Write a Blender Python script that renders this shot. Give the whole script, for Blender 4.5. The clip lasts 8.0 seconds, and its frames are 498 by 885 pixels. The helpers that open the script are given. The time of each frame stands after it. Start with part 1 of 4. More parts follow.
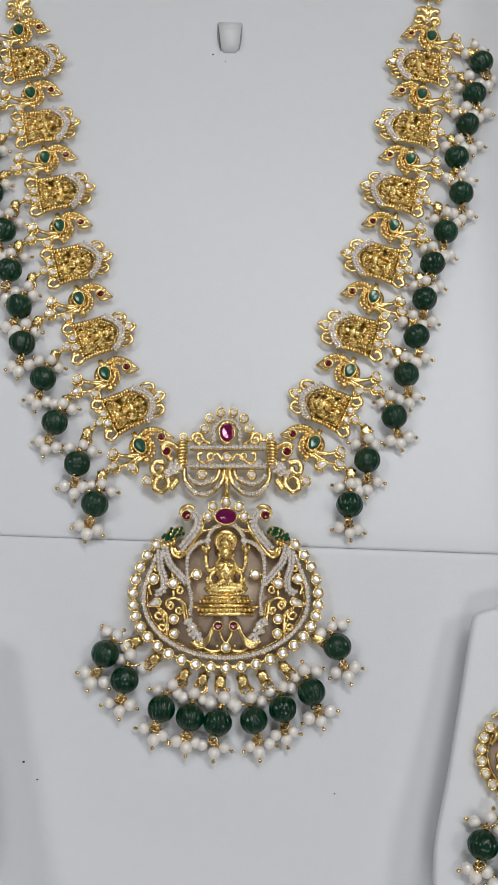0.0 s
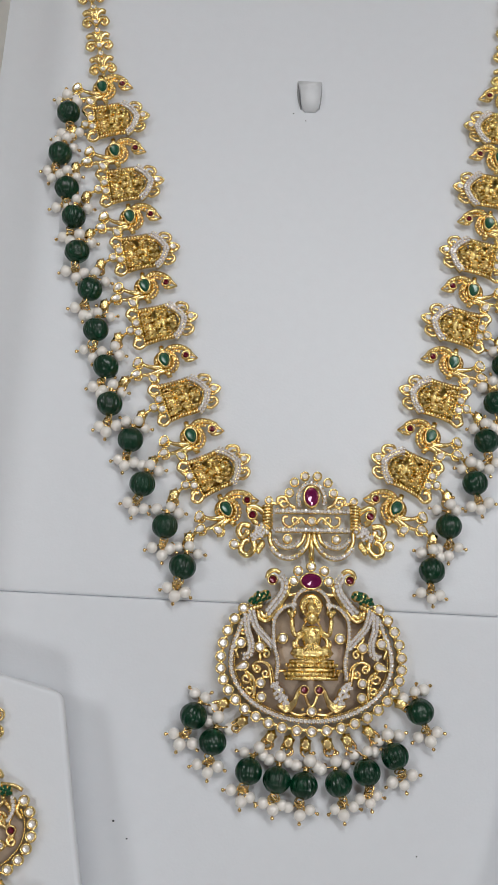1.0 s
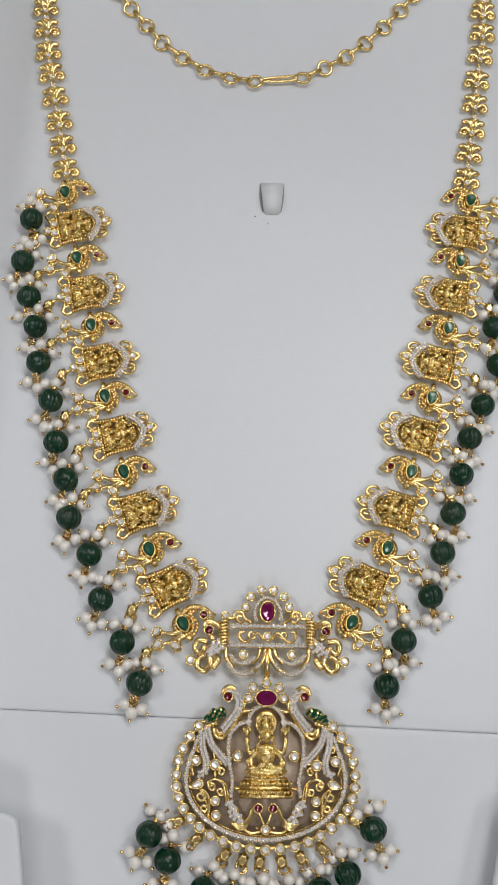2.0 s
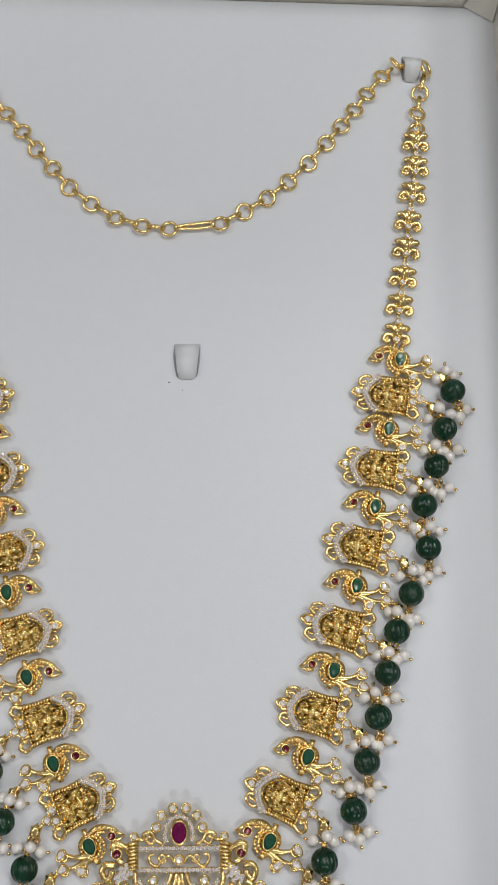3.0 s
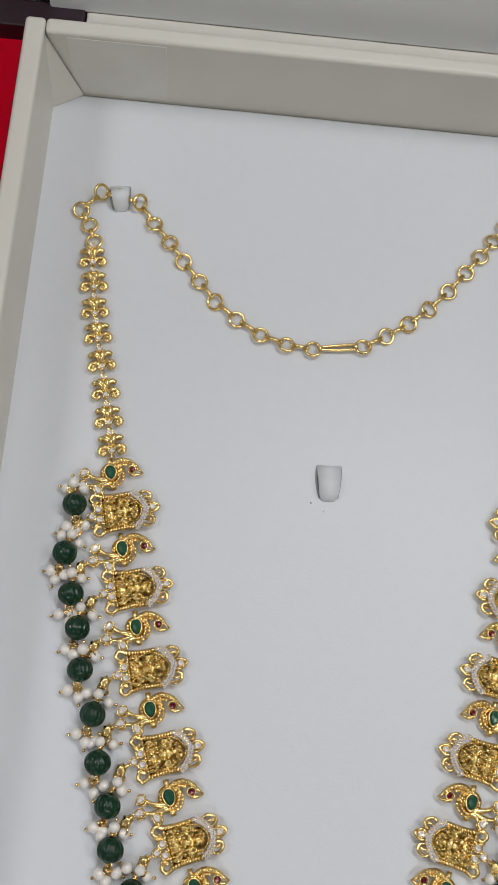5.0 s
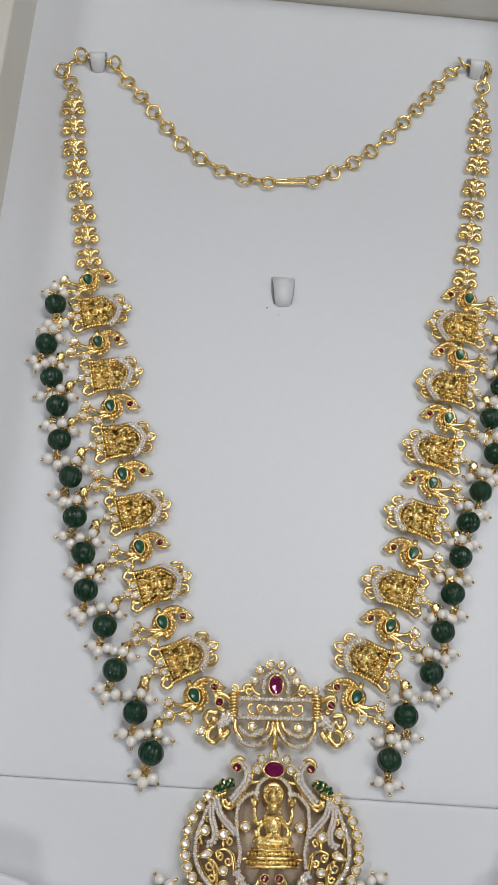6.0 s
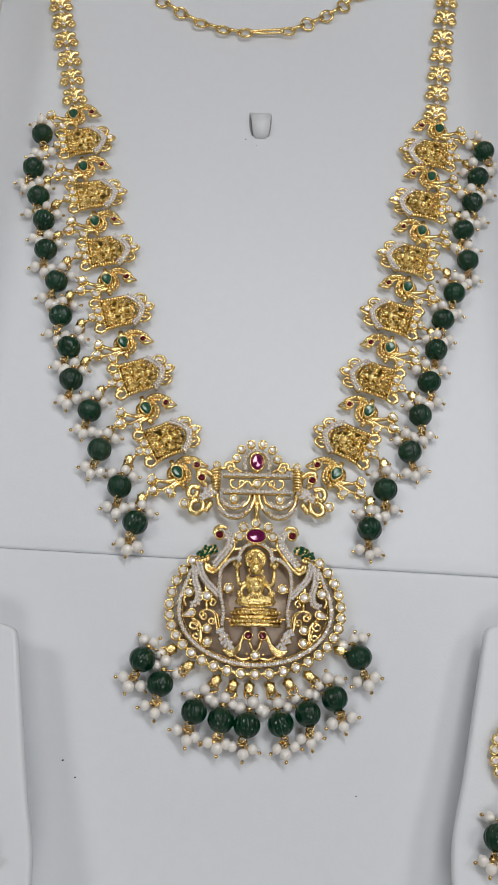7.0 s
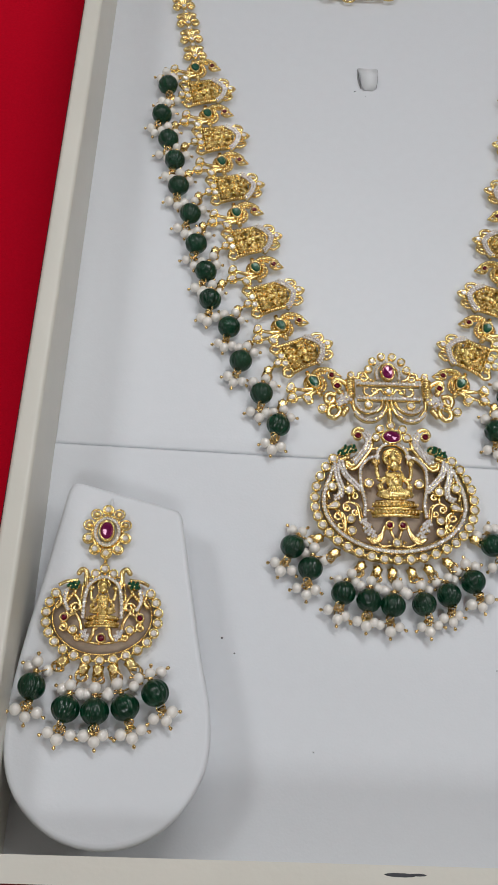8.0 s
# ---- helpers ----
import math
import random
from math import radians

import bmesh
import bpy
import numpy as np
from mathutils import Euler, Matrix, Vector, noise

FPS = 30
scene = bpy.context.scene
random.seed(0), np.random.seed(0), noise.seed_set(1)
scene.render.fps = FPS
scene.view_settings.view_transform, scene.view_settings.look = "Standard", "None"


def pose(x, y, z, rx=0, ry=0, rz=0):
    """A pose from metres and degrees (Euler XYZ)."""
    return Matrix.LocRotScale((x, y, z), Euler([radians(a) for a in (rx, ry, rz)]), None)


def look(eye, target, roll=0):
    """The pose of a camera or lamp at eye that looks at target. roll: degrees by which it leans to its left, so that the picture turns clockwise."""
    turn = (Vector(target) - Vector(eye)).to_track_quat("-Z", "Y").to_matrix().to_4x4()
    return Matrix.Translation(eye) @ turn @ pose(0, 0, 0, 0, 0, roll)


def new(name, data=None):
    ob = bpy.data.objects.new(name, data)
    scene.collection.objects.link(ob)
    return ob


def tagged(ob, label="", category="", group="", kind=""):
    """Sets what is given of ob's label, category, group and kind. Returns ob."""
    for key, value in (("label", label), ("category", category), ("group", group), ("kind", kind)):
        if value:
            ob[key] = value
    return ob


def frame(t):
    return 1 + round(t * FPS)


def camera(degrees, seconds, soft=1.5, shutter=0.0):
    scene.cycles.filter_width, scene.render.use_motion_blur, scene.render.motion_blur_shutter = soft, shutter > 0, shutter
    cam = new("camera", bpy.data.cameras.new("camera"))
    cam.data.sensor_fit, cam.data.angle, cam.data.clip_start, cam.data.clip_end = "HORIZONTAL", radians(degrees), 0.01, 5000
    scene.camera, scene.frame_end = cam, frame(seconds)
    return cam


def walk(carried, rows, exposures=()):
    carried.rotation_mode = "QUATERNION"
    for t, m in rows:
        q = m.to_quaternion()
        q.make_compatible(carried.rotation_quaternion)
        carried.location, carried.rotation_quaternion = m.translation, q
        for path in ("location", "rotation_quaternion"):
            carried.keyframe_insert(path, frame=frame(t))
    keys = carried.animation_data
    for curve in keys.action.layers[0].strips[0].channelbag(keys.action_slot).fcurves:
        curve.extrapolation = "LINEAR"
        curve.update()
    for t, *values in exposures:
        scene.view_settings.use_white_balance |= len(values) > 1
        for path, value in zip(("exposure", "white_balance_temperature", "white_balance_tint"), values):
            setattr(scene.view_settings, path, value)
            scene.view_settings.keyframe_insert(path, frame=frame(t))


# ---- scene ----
cam = camera(25.98, 8.0, 0.95)
PATH = [
    (0, (0.00086, -0.08736, 0.27032), (0.02005, 0.21750, -0.68188), 5.70),
    (0.5, (-0.01017, -0.08269, 0.27099), (0.01313, 0.21728, -0.68268), 7.04),
    (1, (-0.02408, -0.07071, 0.28011), (0.00105, 0.22381, -0.67520), 7.91),
    (1.2, (-0.02861, -0.06460, 0.28466), (0.00021, 0.22579, -0.67182), 8.90),
    (2.3, (-0.00368, -0.02146, 0.29336), (0.00229, 0.25888, -0.67188), 3.83),
    (2.5, (-0.00214, -0.00647, 0.29289), (0.00752, 0.25971, -0.67404), 4.44),
    (3, (0.01527, 0.02865, 0.29034), (0.01370, 0.27684, -0.68130), 1.46),
    (3.5, (0.02855, 0.05951, 0.28706), (0.01224, 0.30815, -0.68140), -1.88),
    (4, (0.00551, 0.07804, 0.28955), (-0.00247, 0.34390, -0.67443), 1.14),
    (4.5, (-0.03632, 0.07472, 0.29572), (-0.00592, 0.32549, -0.67185), 11.20),
    (4.7, (-0.04131, 0.06862, 0.29776), (-0.00563, 0.32366, -0.66851), 12.65),
    (5.8, (-0.02634, -0.02466, 0.30573), (0.01425, 0.31822, -0.63277), 11.20),
    (6, (-0.02373, -0.04374, 0.30690), (0.01432, 0.31183, -0.62698), 10.22),
    (6.5, (-0.01917, -0.09103, 0.29582), (0.01419, 0.29976, -0.62405), 8.56),
    (7, (-0.01091, -0.12457, 0.28320), (0.01737, 0.29968, -0.62190), 7.05),
    (7.5, (-0.04006, -0.15833, 0.28094), (-0.00640, 0.28621, -0.61418), 7.16),
    (8, (-0.05136, -0.17192, 0.28215), (-0.01784, 0.29097, -0.60363), 7.14),
]
walk(cam, [(t, look(eye, target, roll)) for t, eye, target, roll in PATH])

# ---- light: a bright shop room, unseen ceiling panel lamps and a low added lamp ----
world = bpy.data.worlds.new("world")
scene.world = world
world.use_nodes = True
world.node_tree.nodes["Background"].inputs[0].default_value = (0.86, 0.93, 1.0, 1)
world.node_tree.nodes["Background"].inputs[1].default_value = 0.25
scene.view_settings.exposure = -0.15
# the last lamp is added low over the box so light falls off frontwards
for lx, ly, lz, power, size in ((1.3, 0.0, 1.84, 9.0, 0.5), (-1.25, 0.2, 1.84, 10.0, 0.5), (0.1, -1.5, 1.84, 12.0, 0.5), (0.0, 1.2, 1.84, 7.2, 0.5), (0.22, 0.34, 0.92, 2.3, 0.24)):
    lamp = bpy.data.lights.new("unseen_lamp", "AREA")
    lamp.energy, lamp.size, lamp.color = power, size, (0.955, 0.985, 1.0)
    ob = new("unseen_lamp", lamp)
    ob.location = (lx, ly, lz)


# ---- materials ----
def material(name, color, rough=0.5, metal=0.0, vary=0.1, scale=400.0, bump=0.0, bump_scale=900.0, coat=0.0, transmission=0.0,
             island=0.0, stain=0.0, stain_scale=12.0, stain_color=None, ior=1.5, sheen=0.0, rough_vary=0.0):
    m = bpy.data.materials.new(name)
    m.use_nodes = True
    nt = m.node_tree
    b = nt.nodes["Principled BSDF"]
    b.inputs["Roughness"].default_value = rough
    b.inputs["Metallic"].default_value = metal
    b.inputs["IOR"].default_value = ior
    b.inputs["Coat Weight"].default_value = coat
    b.inputs["Transmission Weight"].default_value = transmission
    b.inputs["Sheen Weight"].default_value = sheen
    co = nt.nodes.new("ShaderNodeTexCoord")
    n1 = nt.nodes.new("ShaderNodeTexNoise")
    n1.inputs["Scale"].default_value = scale
    n1.inputs["Detail"].default_value = 4
    nt.links.new(co.outputs["Object"], n1.inputs["Vector"])
    ramp = nt.nodes.new("ShaderNodeMix")
    ramp.data_type = "RGBA"
    lo = tuple(max(c * (1 - vary), 0) for c in color)
    hi = tuple(min(c * (1 + vary), 1) for c in color)
    ramp.inputs[6].default_value, ramp.inputs[7].default_value = (*lo, 1), (*hi, 1)
    nt.links.new(n1.outputs[0], ramp.inputs[0])
    out = ramp.outputs[2]
    if stain:
        n2 = nt.nodes.new("ShaderNodeTexNoise")
        n2.inputs["Scale"].default_value = stain_scale
        n2.inputs["Detail"].default_value = 6
        nt.links.new(co.outputs["Object"], n2.inputs["Vector"])
        mr = nt.nodes.new("ShaderNodeMapRange")
        mr.inputs[1].default_value, mr.inputs[2].default_value = 0.42, 0.72
        mr.inputs[4].default_value = stain
        nt.links.new(n2.outputs[0], mr.inputs[0])
        mx = nt.nodes.new("ShaderNodeMix")
        mx.data_type = "RGBA"
        mx.inputs[7].default_value = (*(stain_color or tuple(c * 0.6 for c in color)), 1)
        nt.links.new(mr.outputs[0], mx.inputs[0])
        nt.links.new(out, mx.inputs[6])
        out = mx.outputs[2]
    # random tone per loose mesh piece; on cut stones it paints glints
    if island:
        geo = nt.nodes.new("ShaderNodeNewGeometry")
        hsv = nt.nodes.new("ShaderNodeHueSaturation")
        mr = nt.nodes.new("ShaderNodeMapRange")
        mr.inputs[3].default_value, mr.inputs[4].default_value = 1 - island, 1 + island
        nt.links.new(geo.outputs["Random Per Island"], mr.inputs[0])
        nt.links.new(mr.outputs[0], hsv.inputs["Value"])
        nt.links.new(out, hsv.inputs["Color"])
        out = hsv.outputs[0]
    nt.links.new(out, b.inputs["Base Color"])
    if rough_vary:
        mr = nt.nodes.new("ShaderNodeMapRange")
        mr.inputs[3].default_value, mr.inputs[4].default_value = rough - rough_vary, rough + rough_vary
        nt.links.new(n1.outputs[0], mr.inputs[0])
        nt.links.new(mr.outputs[0], b.inputs["Roughness"])
    if bump:
        n3 = nt.nodes.new("ShaderNodeTexNoise")
        n3.inputs["Scale"].default_value = bump_scale
        n3.inputs["Detail"].default_value = 3
        nt.links.new(co.outputs["Object"], n3.inputs["Vector"])
        bp = nt.nodes.new("ShaderNodeBump")
        bp.inputs["Strength"].default_value = 1.0
        bp.inputs["Distance"].default_value = bump
        nt.links.new(n3.outputs[0], bp.inputs["Height"])
        nt.links.new(bp.outputs[0], b.inputs["Normal"])
    return m


GOLD = material("polished_gold", (0.96, 0.70, 0.305), 0.22, 1.0, 0.14, 500, 0.00004, 1300, rough_vary=0.07)
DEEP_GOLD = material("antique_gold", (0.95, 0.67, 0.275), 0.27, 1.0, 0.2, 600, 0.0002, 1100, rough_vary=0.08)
WIRE = material("gold_wire", (0.80, 0.58, 0.26), 0.18, 1.0, 0.15, 600)
# strong tone steps between facets put the white stones' sparkle into their colour
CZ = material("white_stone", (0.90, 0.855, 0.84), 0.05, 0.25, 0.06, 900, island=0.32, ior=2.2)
# brown standing for shadowed pad and warm bounce seen through the openwork
WARM_SHADE = material("warm_shade_brown", (0.50, 0.40, 0.32), 0.45, 0.3, 0.2, 500, 0.00006, 1500)
RUBY = material("ruby_stone", (0.19, 0.006, 0.085), 0.06, 0.3, 0.3, 400, coat=0.5, ior=1.76)
GARNET = material("garnet_stone", (0.15, 0.004, 0.022), 0.06, 0.3, 0.3, 500, coat=0.5, ior=1.76)
EMERALD = material("emerald_stone", (0.016, 0.09, 0.052), 0.16, 0.05, 0.4, 300, coat=0.15, ior=1.6)
# facet tones differ here too, painted in place of green glints
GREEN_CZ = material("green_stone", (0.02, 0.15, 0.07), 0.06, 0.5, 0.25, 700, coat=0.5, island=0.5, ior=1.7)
BEAD = material("green_glass", (0.0012, 0.062, 0.025), 0.18, 0.0, 0.8, 240, 0.00014, 420, transmission=0.6, ior=1.5)
# grey standing for the shade inside a cut in the pad
SLIT_SHADE = material("slit_shade", (0.38, 0.38, 0.39), 0.7, 0.0, 0.15, 600)
PEARL = material("pearl", (0.87, 0.825, 0.77), 0.26, 0.15, 0.08, 500, 0.00004, 700, coat=0.35, island=0.05)
PEARL.node_tree.nodes["Principled BSDF"].inputs["Coat Roughness"].default_value = 0.18
PATCH = material("pale_paper_patch", (0.74, 0.725, 0.67), 0.36, 0.0, 0.06, 80, 0.00008, 300, stain=0.3, stain_scale=25, stain_color=(0.58, 0.55, 0.50))
DUST = material("dark_lint", (0.06, 0.06, 0.07), 0.8)
PAD = material("white_leatherette", (0.725, 0.738, 0.77), 0.4, 0.0, 0.02, 300, 0.00003, 1400, stain=0.05, stain_scale=9)
TAB = material("white_tab", (0.74, 0.75, 0.77), 0.5, 0.0, 0.03, 500, 0.00003, 1400)
LINING = material("beige_satin_paper", (0.72, 0.685, 0.615), 0.36, 0.0, 0.05, 60, 0.0001, 300, stain=0.4, stain_scale=26, stain_color=(0.66, 0.65, 0.58))
MAROON = material("dark_maroon_cover", (0.022, 0.008, 0.014), 0.5, 0.0, 0.2, 300, 0.00005, 1200)
LID_WHITE = material("lid_satin", (0.75, 0.76, 0.755), 0.4, 0.0, 0.03, 40, 0.0001, 200, stain=0.1, stain_scale=8)
CLOTH = material("red_cloth", (0.62, 0.001, 0.018), 0.95, 0.0, 0.12, 900, 0.0002, 1600, sheen=0.0, stain=0.15, stain_scale=5)
CLOTH.node_tree.nodes["Principled BSDF"].inputs["Specular IOR Level"].default_value = 0.1
PLASTER = material("room_plaster", (0.66, 0.63, 0.58), 0.8, 0.0, 0.05, 5, 0.0005, 60)
CEILING = material("white_ceiling_paint", (0.72, 0.71, 0.69), 0.8, 0.0, 0.04, 5, 0.0004, 60)
FLOORING = material("room_floor", (0.25, 0.23, 0.21), 0.5, 0.0, 0.1, 6)


# ---- geometry, in millimetres ----
def unit(v):
    return v / max(np.linalg.norm(v), 1e-9)


class Geo:
    """Collects vertices and faces in millimetres."""

    def __init__(self):
        self.v, self.f = [], []

    def add(self, verts, faces):
        n = len(self.v)
        self.v.extend(tuple(map(float, p)) for p in verts)
        self.f.extend(tuple(i + n for i in f) for f in faces)

    def tube(self, pts, r, n=6, closed=False, flat=1.0):
        pts = [np.array(p, float) for p in pts]
        k = len(pts)
        verts, faces = [], []
        for i, p in enumerate(pts):
            a = pts[(i - 1) % k] if closed or i else p
            b = pts[(i + 1) % k] if closed or i < k - 1 else p
            t = unit(b - a)
            ref = np.array((0, 0, 1.0)) if abs(t[2]) < 0.9 else np.array((1.0, 0, 0))
            s = unit(np.cross(t, ref))
            u = np.cross(s, t)
            rr = r[i] if isinstance(r, (list, tuple)) else r
            verts += [p + rr * (math.cos(2 * math.pi * j / n) * s + flat * math.sin(2 * math.pi * j / n) * u) for j in range(n)]
        for i in range(k if closed else k - 1):
            for j in range(n):
                a, b = i * n, ((i + 1) % k) * n
                faces.append((a + j, a + (j + 1) % n, b + (j + 1) % n, b + j))
        if not closed:
            faces.append(tuple(range(n))[::-1])
            faces.append(tuple((k - 1) * n + j for j in range(n)))
        self.add(verts, faces)

    def revolve(self, c, profile, n=12, sx=1.0, sy=1.0, turn=0.0, drop=0.0):
        """A turned shape about z at c from (radius, height) pairs; drop pulls one end to a point."""
        verts, faces = [], []
        ca, sa = math.cos(turn), math.sin(turn)
        for r, z in profile:
            for j in range(n):
                a = 2 * math.pi * j / n
                x, y = r * sx * math.cos(a) * (1 - drop * 0.5 * (1 - math.sin(a))), r * sy * math.sin(a)
                if drop and math.sin(a) < 0:
                    y *= 1 + 0.45 * drop * (-math.sin(a)) ** 3
                verts.append((c[0] + ca * x - sa * y, c[1] + sa * x + ca * y, c[2] + z))
        m = len(profile)
        for i in range(m - 1):
            for j in range(n):
                a, b = i * n, (i + 1) * n
                faces.append((a + j, a + (j + 1) % n, b + (j + 1) % n, b + j))
        faces.append(tuple(range(n))[::-1])
        faces.append(tuple((m - 1) * n + j for j in range(n)))
        self.add(verts, faces)

    def ball(self, c, r, n=8, m=5):
        rx, ry, rz = r if isinstance(r, (tuple, list)) else (r, r, r)
        verts, faces = [(c[0], c[1], c[2] - rz)], []
        for i in range(1, m):
            a = math.pi * i / m
            verts += [(c[0] + rx * math.sin(a) * math.cos(2 * math.pi * j / n), c[1] + ry * math.sin(a) * math.sin(2 * math.pi * j / n),
                       c[2] - rz * math.cos(a)) for j in range(n)]
        verts.append((c[0], c[1], c[2] + rz))
        top = len(verts) - 1
        for j in range(n):
            k = (j + 1) % n
            faces.append((0, 1 + k, 1 + j))
            for i in range(m - 2):
                faces.append((1 + i * n + j, 1 + i * n + k, 1 + (i + 1) * n + k, 1 + (i + 1) * n + j))
            faces.append((1 + (m - 2) * n + j, 1 + (m - 2) * n + k, top))
        self.add(verts, faces)

    def ring(self, c, big, small, n=18, m=6, tilt=(0, 0, 1), oval=1.0, turn=0.0):
        z = unit(np.array(tilt, float))
        ref = np.array((math.cos(turn), math.sin(turn), 0.0))
        x = unit(ref - z * ref.dot(z)) if abs(z.dot(ref)) < 0.95 else unit(np.cross(z, (0, 0, 1.0)))
        y = np.cross(z, x)
        verts, faces = [], []
        for i in range(n):
            a = 2 * math.pi * i / n
            d = math.cos(a) * x + oval * math.sin(a) * y
            for j in range(m):
                b = 2 * math.pi * j / m
                verts.append(np.array(c) + d * (big + small * math.cos(b)) + z * small * math.sin(b))
        for i in range(n):
            for j in range(m):
                a, b = i * m, ((i + 1) % n) * m
                faces.append((a + j, b + j, b + (j + 1) % m, a + (j + 1) % m))
        self.add(verts, faces)

    def gem(self, c, r, h=0.5, n=8, sx=1.0, sy=1.0, turn=0.0, drop=0.0, sunk=0.0):
        """A cut stone of separate star and girdle facets; sunk: how far the facets under its table fall towards the middle."""
        def at(rad, a, z):
            x, y = rad * sx * math.cos(a) * (1 - drop * 0.5 * (1 - math.sin(a))), rad * sy * math.sin(a)
            if drop and math.sin(a) < 0:
                y *= 1 + 0.45 * drop * (-math.sin(a)) ** 3
            return (c[0] + math.cos(turn) * x - math.sin(turn) * y, c[1] + math.sin(turn) * x + math.cos(turn) * y, c[2] + z)
        w = 2 * math.pi / n
        verts = [at(r, j * w, 0) for j in range(n)] + [at(r * 0.66, (j + 0.5) * w, h) for j in range(n)] + [at(r * 0.9, j * w, -h) for j in range(n)]
        faces = [tuple(range(2 * n, 3 * n))[::-1]]
        if sunk:
            verts.append(at(0, 0, h - sunk))
            faces += [(n + j, n + (j + 1) % n, 3 * n) for j in range(n)]
        else:
            faces.append(tuple(range(n, 2 * n)))
        for j in range(n):
            k = (j + 1) % n
            faces += [(j, k, n + j), (k, n + k, n + j), (2 * n + j, 2 * n + k, k, j)]
        # corners stay unshared so every facet takes its own painted tone
        for f in faces:
            self.add([verts[i] for i in f], [tuple(range(len(f)))])

    def strip(self, pts, width, low, high):
        """A flat band along a path."""
        pts = [np.array(p, float) for p in pts]
        k, verts, faces = len(pts), [], []
        for i, p in enumerate(pts):
            t = unit(pts[min(i + 1, k - 1)] - pts[max(i - 1, 0)])
            s = np.array((-t[1], t[0], 0)) * width / 2
            for q, z in ((p + s, low), (p - s, low), (p - s, high), (p + s, high)):
                verts.append((q[0], q[1], z))
        for i in range(k - 1):
            for j in range(4):
                faces.append((i * 4 + j, i * 4 + (j + 1) % 4, i * 4 + 4 + (j + 1) % 4, i * 4 + 4 + j))
        faces += [(0, 1, 2, 3), tuple((k - 1) * 4 + j for j in (3, 2, 1, 0))]
        self.add(verts, faces)

    def rope(self, pts, r, pitch=1.25, z=None):
        """A row of grains along a path, like granulated wire."""
        for p in along(pts, r * pitch):
            self.ball((p[0], p[1], p[2] if z is None else z), (r, r, r), 6, 4)

    def mesh(self, name, smooth=True):
        me = bpy.data.meshes.new(name)
        me.from_pydata([(x * 0.001, y * 0.001, z * 0.001) for x, y, z in self.v], [], self.f)
        bm = bmesh.new()
        bm.from_mesh(me)
        bmesh.ops.recalc_face_normals(bm, faces=bm.faces)
        bm.to_mesh(me)
        bm.free()
        if smooth:
            me.polygons.foreach_set("use_smooth", [True] * len(me.polygons))
        return me


def along(pts, step):
    """Points at even steps along a path."""
    pts = [np.array(p, float) for p in pts]
    d = [0.0]
    for a, b in zip(pts, pts[1:]):
        d.append(d[-1] + np.linalg.norm(b - a))
    n = max(int(round(d[-1] / step)), 1)
    return [np.array([np.interp(d[-1] * i / n, d, [p[k] for p in pts]) for k in range(3)]) for i in range(n + 1)]


def bend(pts, n=6, z=0.0):
    """A smooth path through a few (x, y[, z]) points."""
    p = [np.array((q[0], q[1], q[2] if len(q) > 2 else z), float) for q in pts]
    p = [2 * p[0] - p[1]] + p + [2 * p[-1] - p[-2]]
    out = []
    for i in range(1, len(p) - 2):
        for k in range(n):
            t = k / n
            a, b, c, d = p[i - 1:i + 3]
            out.append(0.5 * (2 * b + (c - a) * t + (2 * a - 5 * b + 4 * c - d) * t * t + (3 * b - a - 3 * c + d) * t ** 3))
    return out + [p[-2]]


def arc(cx, cy, rx, ry, a0, a1, n=16, z=0.0):
    return [(cx + rx * math.cos(radians(a0 + (a1 - a0) * i / n)), cy + ry * math.sin(radians(a0 + (a1 - a0) * i / n)), z) for i in range(n + 1)]


def curl(cx, cy, r, a0, turns, z=0.0, n=14):
    """A scroll that winds inwards from its rim."""
    return [(cx + r * (1 - 0.75 * i / n) * math.cos(radians(a0) + turns * 2 * math.pi * i / n),
             cy + r * (1 - 0.75 * i / n) * math.sin(radians(a0) + turns * 2 * math.pi * i / n), z) for i in range(n + 1)]


def flip(pts, s):
    return [(s * p[0], *p[1:]) for p in pts]


def link(name, me, mat, parent=None, m=None, label=""):
    ob = new(name, me)
    if not me.materials:
        me.materials.append(mat)
    ob.parent = parent
    if m is not None:
        ob.matrix_basis = m
    if label:
        ob["label"] = label
    return ob


def part(name, geo, mat, parent=None, label="", smooth=True, m=None):
    return link(name, geo.mesh(name, smooth), mat, parent, m, label)


def thing(name, label, category, group="", kind=""):
    return tagged(new(name), label, category, group, kind)


def slab(name, x0, x1, y0, y1, z0, z1, mat, parent=None, bevel=0.6, label="", cuts=0, m=None):
    """A block with rounded edges, in millimetres."""
    bm = bmesh.new()
    bmesh.ops.create_cube(bm, size=1)
    for v in bm.verts:
        v.co = Vector(((x0 + x1) / 2 + v.co.x * (x1 - x0), (y0 + y1) / 2 + v.co.y * (y1 - y0), (z0 + z1) / 2 + v.co.z * (z1 - z0))) * 0.001
    if bevel:
        bmesh.ops.bevel(bm, geom=bm.edges[:], offset=bevel * 0.001, segments=3, profile=0.5, affect="EDGES")
    me = bpy.data.meshes.new(name)
    bm.to_mesh(me)
    bm.free()
    me.polygons.foreach_set("use_smooth", [True] * len(me.polygons))
    ob = link(name, me, mat, parent, m, label)
    ob.modifiers.new("crisp", "WEIGHTED_NORMAL")
    return ob


# ---- the room and the table ----
def structure(name, x0, x1, y0, y1, z0, z1, mat, label, category, bevel=0.0):
    return tagged(slab(name, x0, x1, y0, y1, z0, z1, mat, None, bevel), label, category, "", "structure")


